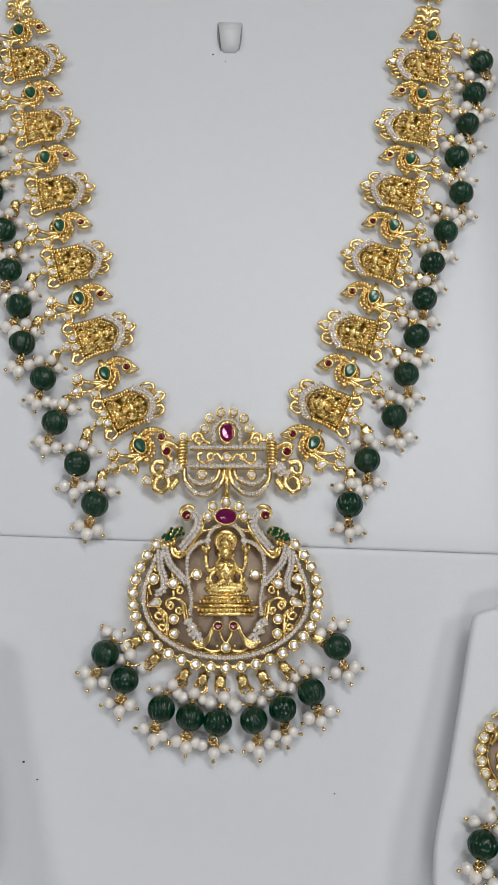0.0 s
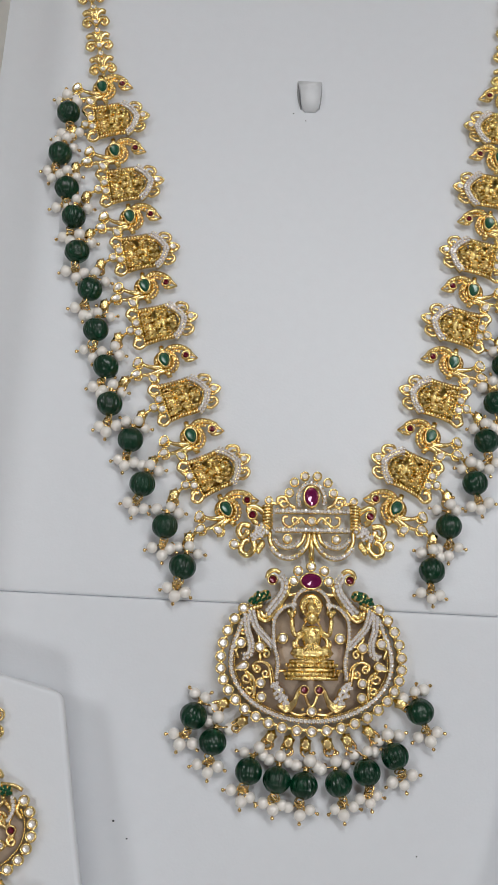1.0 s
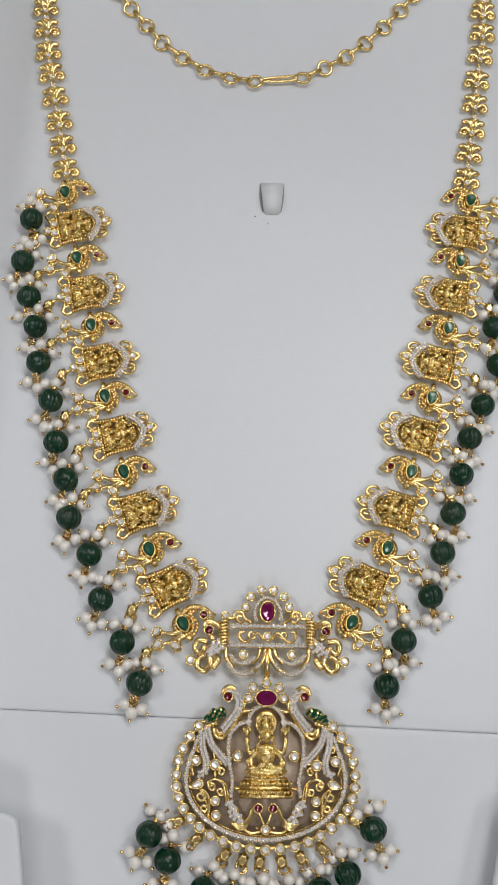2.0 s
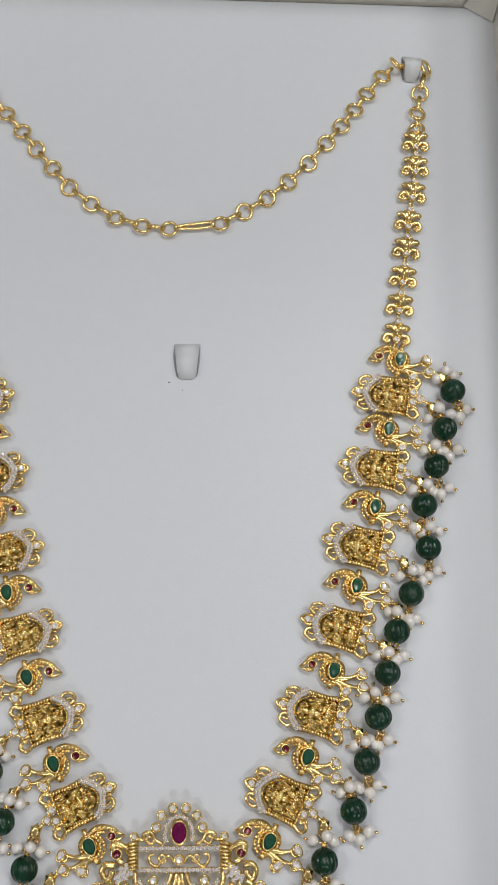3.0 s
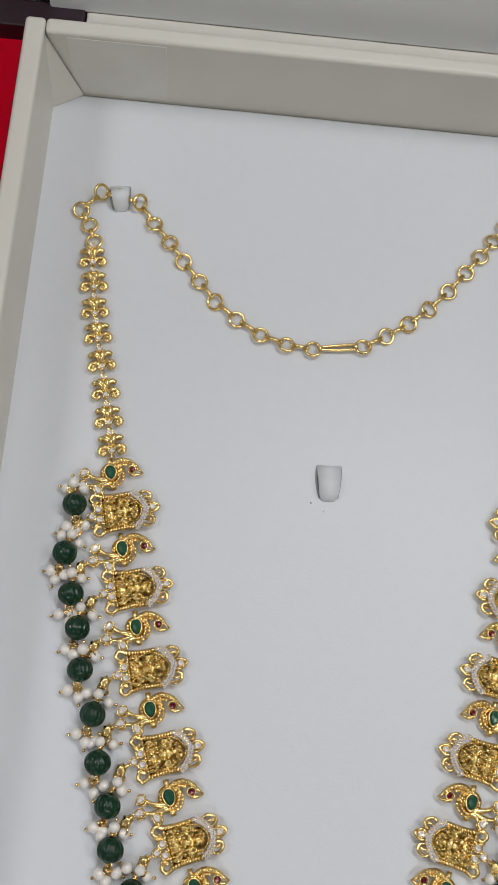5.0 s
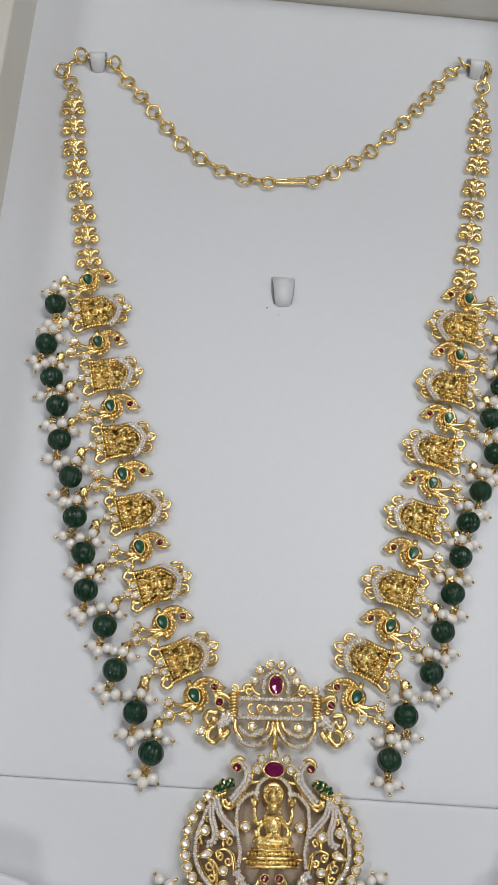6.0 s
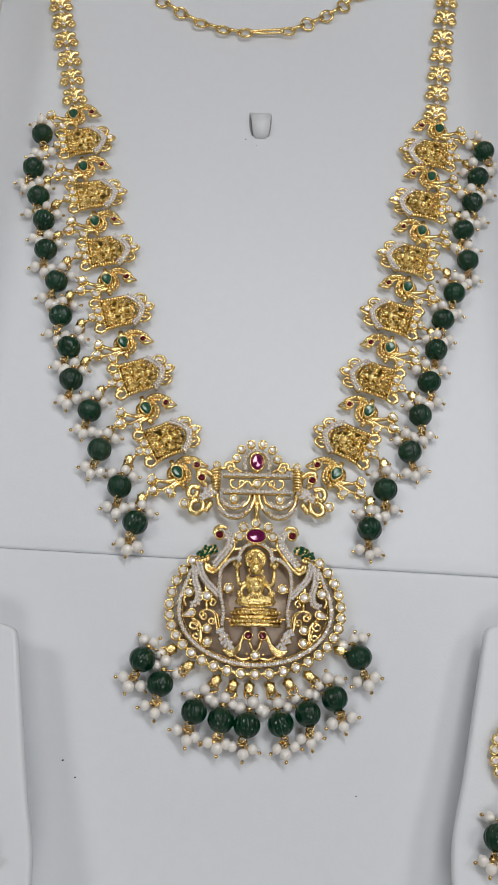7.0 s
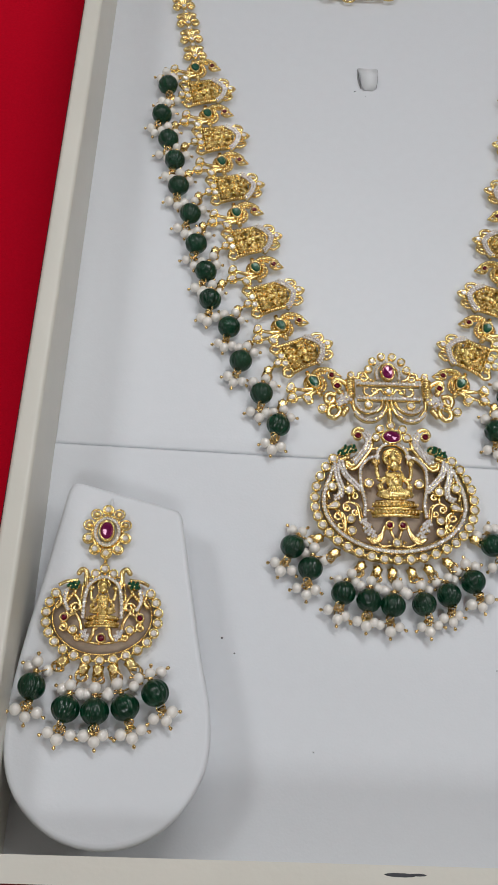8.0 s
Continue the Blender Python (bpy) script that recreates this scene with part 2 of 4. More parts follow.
# unseen shell round the table, added for bounce light and reflections in the gold
structure("floor", -2500, 2500, -2500, 2500, -900, -830, FLOORING, "unseen plain grey-brown floor closing the room", "floor")
structure("ceiling", -2500, 2500, -2500, 2500, 1900, 1980, CEILING, "unseen plain white plastered ceiling closing the room", "ceiling")
structure("wall_north", -2500, 2500, 2500, 2600, -830, 1900, PLASTER, "unseen plain taupe wall closing the room", "wall")
structure("wall_south", -2500, 2500, -2600, -2500, -830, 1900, PLASTER, "unseen plain taupe wall closing the room", "wall")
structure("wall_east", 2500, 2600, -2500, 2500, -830, 1900, PLASTER, "unseen plain taupe wall closing the room", "wall")
structure("wall_west", -2600, -2500, -2500, 2500, -830, 1900, PLASTER, "unseen plain taupe wall closing the room", "wall")
structure("table_top", -700, 700, -450, 700, -70, -45, FLOORING, "table top under a red cloth", "table", 2.0)


def cloth():
    g = Geo()
    nx, ny = 90, 80
    verts = []
    for j in range(ny + 1):
        for i in range(nx + 1):
            x, y = -690 + 1380 * i / nx, -440 + 1130 * j / ny
            verts.append((x, y, -42.5 + 1.6 * noise.noise(Vector((x * 0.012, y * 0.006, 3.0))) + 0.5 * noise.noise(Vector((x * 0.05, y * 0.03, 9.0)))))
    faces = [(j * (nx + 1) + i, j * (nx + 1) + i + 1, (j + 1) * (nx + 1) + i + 1, (j + 1) * (nx + 1) + i) for j in range(ny) for i in range(nx)]
    g.add(verts, faces)
    return tagged(part("tablecloth", g, CLOTH), "bright red cloth spread over the table", "tablecloth", "", "structure")


cloth()

# ---- the box ----
WALL_H = 29.5
box = thing("jewellery_box", "open jewellery box lined with beige satin paper, dark outside", "box")
slab("base_board", -102, 99, -149, 250, -40, -30, MAROON, box, 1.0)


def wall(name, a, b, thick, side):
    """One side wall from a to b along its inner face: an inner lining board and a dark outer board."""
    ax, ay = a
    bx, by = b
    ang, long = math.degrees(math.atan2(by - ay, bx - ax)), math.hypot(bx - ax, by - ay)
    m = Matrix.Translation((ax * 0.001, ay * 0.001, 0)) @ pose(0, 0, 0, 0, 0, ang)
    ob = slab(name, 0, long, 0, side * thick, -30, WALL_H, LINING, box, 1.3, "beige satin paper lining", m=m)
    slab("outer_cover", -1, long + 1, side * (thick + 0.05), side * (thick + 0.6), -30, WALL_H - 3.0, MAROON, ob, 0.2, "dark maroon outer cover")
    return ob


wall("side_wall", (-97.6, -145.8), (-96.3, 250), 6.0, 1)
wall("side_wall", (97.4, -142.2), (85.85, 250), 6.0, -1)
wall("end_wall", (-104, -146.0), (104, -142.4), 3.4, -1)
wall("end_wall", (-96.2, 245), (85.9, 245), 5.0, 1)

lid = slab("lid_board", -112, 101, 0, 395, -4, 0, MAROON, box, 1.0, "dark maroon lid board", m=pose(0, 0.2605, 0.0215, 78, 0, 0))
slab("lid_panel", -97, 82, 0.3, 388, 0.3, 3.0, LID_WHITE, lid, 1.0, "white satin padded panel inside the lid")
slab("hinge_strip", -86, 80, 250.4, 258.5, 16, 22.5, LINING, box, 0.8, "beige hinge strip between tray and lid")
slab("hinge_backing", -108, 97, 258.7, 270, 12, 20.2, LINING, box, 0.5, "beige paper behind the hinge")


def paper_fold(cx, s):
    """A folded gusset of lining paper in a back corner: narrow at the rim, wider at the pad."""
    g = Geo()
    a = [(cx, 244.6, 28.6), (cx + s * 0.8, 244.2, 28.0), (cx + s * 9.0, 244.3, 0.2), (cx, 239.0, 0.2), (cx + s * 2.6, 242.0, 0.2)]
    g.add(a, [(0, 1, 2), (0, 2, 4), (0, 4, 3), (2, 3, 4), (0, 3, 2, 1)])
    part("paper_fold", g, LINING, box, "folded corner of lining paper", False)


paper_fold(-96.3, 1)
paper_fold(85.8, -1)
slab("hinge_board", -112, -86.4, 250.4, 259.5, 16, 23.5, MAROON, box, 0.6, "dark end of the hinge")
slab("hinge_board", 80.4, 101, 250.4, 259.5, 16, 23.5, MAROON, box, 0.6, "dark end of the hinge")
slab("paper_patch", -90, -61, 244.82, 245.2, 1.0, 27.6, PATCH, box, 0.1, "paler overlapping patch of lining paper")
slab("paper_patch", 48, 77, 244.82, 245.2, 1.0, 27.6, PATCH, box, 0.1, "paler overlapping patch of lining paper")
scuff = Geo()
scuff.ball((-4.4, -145.0, WALL_H), (3.6, 0.45, 0.12), 10, 4)
scuff.ball((-0.4, -144.8, WALL_H), (2.0, 0.3, 0.1), 8, 4)
part("scuff", scuff, DUST, box, "dark scuff on the front rim")

# ---- pads in the tray ----
def pad(name, x0, x1, y0, y1, label, slope=0.0):
    g = Geo()
    nx, ny, edge = 40, 56, 0.9
    xs = [x0, x0 + 0.2 * edge, x0 + 0.6 * edge, x0 + edge] + [x0 + (x1 - x0) * i / nx for i in range(1, nx)] + [x1 - edge, x1 - 0.6 * edge, x1 - 0.2 * edge, x1]
    ys = [y0, y0 + 0.2 * edge, y0 + 0.6 * edge, y0 + edge] + [y0 + (y1 - y0) * i / ny for i in range(1, ny)] + [y1 - edge, y1 - 0.6 * edge, y1 - 0.2 * edge, y1]
    verts = []
    for y in ys:
        for x in xs:
            d = min(x - x0, x1 - x, y - y0, y1 - y)
            z = 0.25 * noise.noise(Vector((x * 0.02, y * 0.02, 5.0)))
            if d < edge:
                z -= edge - math.sqrt(max(edge ** 2 - (edge - d) ** 2, 0))
            verts.append((x, y, z - 0.2 - slope * (y1 - y)))
    w = len(xs)
    faces = [(j * w + i, j * w + i + 1, (j + 1) * w + i + 1, (j + 1) * w + i) for j in range(len(ys) - 1) for i in range(w - 1)]
    rim = [i for i in range(w)] + [j * w + w - 1 for j in range(1, len(ys))] + [(len(ys) - 1) * w + i for i in range(w - 2, -1, -1)] + [j * w for j in range(len(ys) - 2, 0, -1)]
    n = len(verts)
    verts += [(verts[i][0], verts[i][1], -28.0) for i in rim]
    k = len(rim)
    faces += [(rim[i], n + i, n + (i + 1) % k, rim[(i + 1) % k]) for i in range(k)]
    faces.append(tuple(range(n, n + k)))
    g.add(verts, faces)
    return tagged(part(name, g, PAD), label, "display pad")


SLOPE = 0.07  # the front pad falls towards the front wall
upper = pad("display_pad", -97.5, 90.5, -28, 244.6, "pale grey-white leatherette display pad under the necklace")
lower = pad("display_pad", -98.5, 95.5, -145.3, -28.02, "pale grey-white leatherette pad in the tray's front part", SLOPE)


def strap(cx, cy, w, h, lift, turn, parent):
    """A cut and lifted tongue of the pad that holds the chain."""
    g = Geo()
    n, verts, faces = 10, [], []
    for i in range(n + 1):
        t = i / n
        y = h * (t - 0.5)
        z = lift * math.sin(math.pi * min(t * 1.15, 1.0)) ** 0.8 if t < 0.87 else 0.0
        for x, dz in ((-w / 2, 0.0), (w / 2, 0.0), (w / 2, -0.7), (-w / 2, -0.7)):
            verts.append((x * (0.74 + 0.28 * t) * (0.62, 0.93)[i] if i < 2 else x * (0.74 + 0.28 * t), y, z + dz + 0.35))
    for i in range(n):
        for j in range(4):
            faces.append((i * 4 + j, i * 4 + (j + 1) % 4, i * 4 + 4 + (j + 1) % 4, i * 4 + 4 + j))
    faces += [(0, 1, 2, 3), tuple(n * 4 + j for j in (3, 2, 1, 0))]
    g.add(verts, faces)
    part("strap_tab", g, TAB, parent, "lifted white strap tab", m=pose(cx * 0.001, cy * 0.001, 0, 0, 0, turn))
    # grey slivers that paint the shade in the open cuts beside the tongue
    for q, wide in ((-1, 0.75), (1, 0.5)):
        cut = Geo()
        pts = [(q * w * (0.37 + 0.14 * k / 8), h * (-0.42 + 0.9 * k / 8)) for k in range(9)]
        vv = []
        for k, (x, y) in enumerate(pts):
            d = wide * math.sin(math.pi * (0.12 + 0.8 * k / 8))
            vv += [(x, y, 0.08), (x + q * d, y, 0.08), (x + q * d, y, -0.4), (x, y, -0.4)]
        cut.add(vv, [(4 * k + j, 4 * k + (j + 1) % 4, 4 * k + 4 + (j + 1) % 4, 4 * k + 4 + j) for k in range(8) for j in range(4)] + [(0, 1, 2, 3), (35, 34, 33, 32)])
        part("cut", cut, SLIT_SHADE, parent, "grey sliver painting the shade of a cut by the strap tab", m=pose(cx * 0.001, cy * 0.001, 0, 0, 0, turn))


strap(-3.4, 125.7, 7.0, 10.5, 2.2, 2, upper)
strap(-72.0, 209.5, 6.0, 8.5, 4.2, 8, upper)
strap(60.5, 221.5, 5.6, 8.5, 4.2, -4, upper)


for x, y, r, owner in ((-8.2, 119.6, 0.28, upper), (-4.4, 117.4, 0.2, upper), (-45.6, -83.0, 0.35, lower), (-42.0, -87.0, 0.28, lower), (30.0, -88.0, 0.22, lower), (-20.0, -112.0, 0.2, lower)):
    g = Geo()
    g.ball((x, y, -0.05 if owner is upper else -0.1 - SLOPE * (-28 - y)), (r, r * 0.7, 0.2), 6, 4)
    part("lint", g, DUST, owner, "tiny dark speck of lint")


# ---- jewel parts shared by necklace and earrings ----
def bezel(g, x, y, r, z=1.0, h=1.3, drop=0.0, sx=1.0, sy=1.0, turn=0.0, lip=0.42):
    g.revolve((x, y, z), [(r * 0.9, 0), (r + lip * 0.7, 0), (r + lip, h * 0.35), (r + lip * 0.8, h), (r + lip * 0.25, h), (r * 0.97, h * 0.6)], 14, sx, sy, turn, drop)


def pave(gold, stones, pts, width=1.5, z=1.6, r=0.53, rows=1, low=0.3):
    """A narrow gold bed closely set with small white stones held by grains."""
    gold.strip(pts, width * 0.72, low, z - 0.05)
    dense = along([(p[0], p[1], z) for p in pts], r * 1.72)
    for i, p in enumerate(dense):
        t = unit(dense[min(i + 1, len(dense) - 1)] - dense[max(i - 1, 0)])
        q = np.array((-t[1], t[0], 0))
        for k in range(rows):
            c = p + q * (k - (rows - 1) / 2) * r * 1.75 + t * (k % 2) * r * 0.8
            stones.gem((c[0], c[1], z + 0.2 + 0.09 * math.sin(i * 2.3 + k)), r, 0.34, 6, turn=i * 0.7 + k, sunk=0.16)
        for e in (-1, 1):
            c = p + t * r * 0.86 + q * e * (rows * r * 0.93)
            gold.ball((c[0], c[1], z + 0.22), 0.2, 5, 4)


def cluster(gold, stones, outline_pts, z=1.9, r=0.54):
    """Small stones packed on a domed drop-shaped body between (x, y, radius) stations."""
    for x, y, rad in outline_pts:
        gold.ball((x, y, z - 0.7), (rad, rad, 0.9), 10, 6)
        n = max(int(rad * 2.6), 1)
        for k in range(n * 2):
            a, d = k * 2.4, rad * 0.85 * math.sqrt((k + 0.5) / (2 * n))
            stones.gem((x + d * math.cos(a), y + d * math.sin(a), z + 0.25 - 0.5 * (d / rad) ** 2), r, 0.3, 6, turn=k, sunk=0.14)


def seated_relief(scale=1.0):
    """A plain seated ornament on a tiered plinth."""
    g = Geo()
    s = scale
    for w, v, beads in ((6.7, -6.5, 0), (7.0, -5.5, 1), (6.0, -4.4, 0), (6.6, -3.3, 1), (5.6, -2.3, 0)):
        g.tube([(-w * s, v * s, 1.7), (-w * 0.5 * s, v * s, 2.4), (0, v * s, 2.7), (w * 0.5 * s, v * s, 2.4), (w * s, v * s, 1.7)], 0.55 * s, 8)
        if beads:
            for i in range(15):
                x = w * (i / 7 - 1) * 0.97
                g.ball((x * s, v * s, 2.5 + 0.7 * math.cos(x / 5.0)), (0.42 * s, 0.6 * s, 0.45 * s), 6, 4)
    for i in range(9):
        x = (i - 4) * 0.62
        g.tube(bend([(x * 0.35 * s, 2.0 * s, 4.2), (x * s, 0.6 * s, 4.0), (x * 1.9 * s, -1.3 * s, 3.2)], 4), 0.3 * s, 5)
    g.ball((0, -0.3 * s, 2.6), (5.6 * s, 1.5 * s, 1.5 * s), 14, 8)
    g.ball((-3.0 * s, 0.3 * s, 2.9), (2.2 * s, 1.2 * s, 1.2 * s), 10, 6)
    g.ball((3.0 * s, 0.3 * s, 2.9), (2.2 * s, 1.2 * s, 1.2 * s), 10, 6)
    g.ball((0, 3.4 * s, 2.8), (2.5 * s, 3.2 * s, 1.6 * s), 12, 8)
    g.ball((0, 5.4 * s, 3.0), (2.9 * s, 1.3 * s, 1.2 * s), 12, 6)
    g.ball((0, 8.6 * s, 3.2), (1.65 * s, 1.8 * s, 1.5 * s), 12, 8)
    for q in (-1, 1):
        g.ball((q * 1.75 * s, 8.1 * s, 3.0), (0.45 * s, 0.7 * s, 0.5 * s), 7, 5)
        g.rope(flip(bend([(1.5 * s, 7.4 * s, 3.2), (2.3 * s, 6.2 * s, 3.3), (2.6 * s, 4.6 * s, 3.4)], 5), q), 0.34 * s, 1.5)
    g.rope(arc(0, 8.8 * s, 1.6 * s, 1.3 * s, 15, 165, 12, 4.2), 0.3 * s, 1.6)
    g.ball((0, 10.9 * s, 3.0), (1.3 * s, 1.7 * s, 1.2 * s), 10, 6)
    g.ball((0, 12.6 * s, 2.8), (0.7 * s, 1.1 * s, 0.7 * s), 8, 5)
    g.ring((0, 11.4 * s, 2.0), 2.5 * s, 0.32 * s, 20, 6)
    for k in range(11):
        a = radians(-10 + 20 * k)
        g.tube([(1.2 * s * math.cos(a), (11.2 + 1.2 * math.sin(a)) * s, 2.2), (2.4 * s * math.cos(a), (11.4 + 2.4 * math.sin(a)) * s, 2.1)], 0.22 * s, 5)
    for q in (-1, 1):
        g.tube(flip(bend([(2.3 * s, 5.2 * s, 2.6), (4.2 * s, 4.2 * s, 2.8), (4.9 * s, 6.2 * s, 2.8), (5.0 * s, 8.2 * s, 2.6)], 4), q), 0.65 * s, 7)
        g.ball((q * 5.0 * s, 9.4 * s, 2.6), (0.9 * s, 1.2 * s, 0.9 * s), 8, 5)
        g.ball((q * 4.2 * s, 10.0 * s, 2.4), (0.5 * s, 0.9 * s, 0.6 * s), 6, 4)
        g.ball((q * 5.8 * s, 10.0 * s, 2.4), (0.5 * s, 0.9 * s, 0.6 * s), 6, 4)
        g.tube(flip(bend([(2.2 * s, 4.8 * s, 3.0), (3.9 * s, 2.8 * s, 3.2), (3.7 * s, 1.2 * s, 3.6)], 4), q), 0.6 * s, 7)
        g.ball((q * 4.5 * s, 1.8 * s, 3.2), (0.7 * s, 1.3 * s, 0.8 * s), 7, 5)
        g.rope(flip(bend([(0.3 * s, 5.9 * s, 4.2), (1.3 * s, 4.2 * s, 4.4), (0.8 * s, 2.4 * s, 4.4), (0, 1.8 * s, 4.4)], 5), q), 0.24 * s)
    g.rope(arc(0, 4.9 * s, 1.6 * s, 1.2 * s, 180, 360, 12, 4.2), 0.26 * s)
    g.rope(arc(0, -0.9 * s, 4.6 * s, 1.0 * s, 190, 350, 14, 3.9), 0.3 * s)
    return g


# ---- drops: cap, ring, pearls, ribbed bead, pearls ----
def bead_mesh(seed, R=3.5, lobes=12):
    """A glass bead pressed with uneven melon ribs."""
    rng = random.Random(seed)
    edges = [0.0]
    for k in range(lobes):
        edges.append(edges[-1] + rng.uniform(0.75, 1.25))
    edges = [2 * math.pi * e / edges[-1] for e in edges]
    deep = [rng.uniform(0.06, 0.12) for k in range(lobes)]
    g = Geo()
    n, m, verts, faces = lobes * 6, 14, [], []
    for i in range(m + 1):
        a = 0.14 + (math.pi - 0.28) * i / m
        for j in range(n):
            k, f = j // 6, (j % 6) / 6
            b = edges[k] + (edges[k + 1] - edges[k]) * f + 0.12 * math.cos(a)
            dip = deep[k] if f < 0.5 else deep[(k + 1) % lobes]
            r = R * math.sin(a) * (1 - dip * (1 - math.sin(math.pi * f)) ** 1.4 * math.sin(a) ** 0.5)
            lump = 1 + 0.022 * math.sin(2 * b + seed) * math.sin(a)
            verts.append((r * lump * math.cos(b), R * 0.95 * math.cos(a) * (1 + 0.02 * math.sin(3 * b + seed)), r * lump * math.sin(b)))
    for i in range(m):
        for j in range(n):
            faces.append((i * n + j, i * n + (j + 1) % n, (i + 1) * n + (j + 1) % n, (i + 1) * n + j))
    faces += [tuple(range(n)), tuple(m * n + j for j in range(n))[::-1]]
    g.add(verts, faces)
    return g.mesh("green_bead")


def pearl_mesh(r=1.52):
    g = Geo()
    g.ball((0, 0, 0), (r, r * 1.04, r), 16, 10)
    return g.mesh("pearl")


BEAD_MES, PEARL_ME = [bead_mesh(k) for k in range(5)], pearl_mesh()


def drop(parent, bx, by, z, ax, ay, rng, scale=1.0):
    """One bead drop: its bead at (bx, by), hung from a cap at (ax, ay); z is the surface below."""
    g = Geo()
    zb = z + 3.45 * scale
    d = unit(np.array((bx - ax, by - ay)))
    dirb = unit(np.array((0.35 * d[0] + rng.uniform(-0.2, 0.2), -1.0)))
    side = np.array((-dirb[1], dirb[0]))
    b = np.array((bx, by))
    # granulated cap and jump ring
    cap = Geo()
    cap.ball((0, 0, 0), 1.0, 18, 12)
    cap.v = [(ax + d[0] * (0.5 + 1.75 * p) - d[1] * 1.3 * q, ay + d[1] * (0.5 + 1.75 * p) + d[0] * 1.3 * q, z + 2.0 + 1.25 * h)
             for p, q, h in ((x * g_, y * g_, h * g_) for x, y, h, g_ in
                             ((x, y, h, 1 + 0.2 * math.cos(6 * math.atan2(y, x) + (3.1 if h > 0.45 else 0)) * (1 - h * h) + 0.14 * math.cos(9 * h)) for x, y, h in cap.v))]
    j = np.array((ax, ay)) + d * 2.3
    g.ring((j[0] + 0.3, j[1] - 0.4, z + 2.3), 1.5, 0.25, 16, 6, (rng.uniform(-0.9, 0.9), rng.uniform(-0.9, 0.9), 1), 0.8)
    g.ring((j[0], j[1], z + 2.0), 1.35, 0.27, 14, 6, (rng.uniform(-0.6, 0.6), rng.uniform(-0.6, 0.6), 1))
    top = b - dirb * 3.4 * scale
    g.tube([(j[0] + d[0], j[1] + d[1], z + 2.2), ((j[0] + top[0]) / 2 + 0.3, (j[1] + top[1]) / 2, z + 3.0), (top[0], top[1], zb)], 0.24, 5)
    for k in range(3):
        g.ring((top[0] - dirb[0] * 0.35 * k, top[1] - dirb[1] * 0.35 * k, zb), 0.62, 0.2, 10, 5, (dirb[0], dirb[1], 0.15))
    bot = b + dirb * 3.4 * scale
    for k in range(5):
        w = rng.uniform(-0.5, 0.5)
        g.ring((bot[0] + dirb[0] * (0.3 + 0.4 * k) + side[0] * w, bot[1] + dirb[1] * (0.3 + 0.4 * k) + side[1] * w, zb - 0.35 * k), rng.uniform(0.85, 1.35), 0.22, 14, 5,
               (rng.uniform(-1, 1), rng.uniform(-1, 1), rng.uniform(0.4, 1.2)), rng.uniform(0.7, 1.0), rng.uniform(0, 3))
    pearls = []
    for s, t, up in ((-2.7, -4.6, 0.0), (2.7, -4.4, 0.0), (0.2, -5.6, 1.7)):
        pearls.append((s + rng.uniform(-0.7, 0.7), t + rng.uniform(-0.8, 0.6), up, -1))
    for s, t, up in ((-2.5, 5.8, 0.0), (0.1, 7.4, 0.1), (2.5, 5.7, 0.0)):
        pearls.append((s + rng.uniform(-0.4, 0.4), t + rng.uniform(-0.4, 0.4), up + rng.uniform(0, 0.4), 1))
    spots, pins = [], []
    for s, t, up, end in pearls:
        c = b + side * s * scale + dirb * t * scale
        c3 = (c[0], c[1], z + 1.7 + up)
        hub = bot + dirb * 1.2 if end > 0 else top - dirb * 0.8
        out = unit(np.array((c[0] - hub[0], c[1] - hub[1])))
        pin = Geo()
        pins.append(pin)
        pin.tube([(hub[0], hub[1], z + 2.6), (c[0], c[1], c3[2]), (c[0] + out[0] * 1.95, c[1] + out[1] * 1.95, c3[2] - 0.1)], 0.22, 5)
        pin.ball((c[0] + out[0] * 2.05, c[1] + out[1] * 2.05, c3[2] - 0.1), 0.52, 8, 5)
        spots.append(c3)
    ob = part("bead_drop", g, WIRE, parent, "gold wire drop with pearls round a ribbed green bead")
    ang = math.degrees(math.atan2(dirb[1], dirb[0])) + 90
    part("cap", cap, GOLD, ob, "granulated gold cap")
    for pin in pins:
        part("pin", pin, WIRE, ob)
    link("green_bead", BEAD_MES[rng.randrange(5)], BEAD, ob, pose(bx * 0.001, by * 0.001, zb * 0.001, rng.uniform(-22, 22), 0, ang + rng.uniform(-9, 9)) @ pose(0, 0, 0, 0, rng.uniform(0, 360), 0) @ Matrix.Diagonal((scale, scale, scale, 1)), "ribbed dark green glass bead")
    for c in spots:
        k = rng.uniform(0.88, 1.06)
        link("pearl", PEARL_ME, PEARL, ob, pose(c[0] * 0.001, c[1] * 0.001, c[2] * 0.001, rng.uniform(0, 90), rng.uniform(0, 90), 0) @ Matrix.Diagonal((k, k, k, 1)), "small white pearl")
    return ob

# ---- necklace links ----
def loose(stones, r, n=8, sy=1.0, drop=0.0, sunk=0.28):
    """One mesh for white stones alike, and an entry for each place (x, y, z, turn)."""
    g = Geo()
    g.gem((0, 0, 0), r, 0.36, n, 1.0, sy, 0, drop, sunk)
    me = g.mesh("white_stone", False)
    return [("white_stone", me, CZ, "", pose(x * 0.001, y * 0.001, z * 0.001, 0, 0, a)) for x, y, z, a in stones]


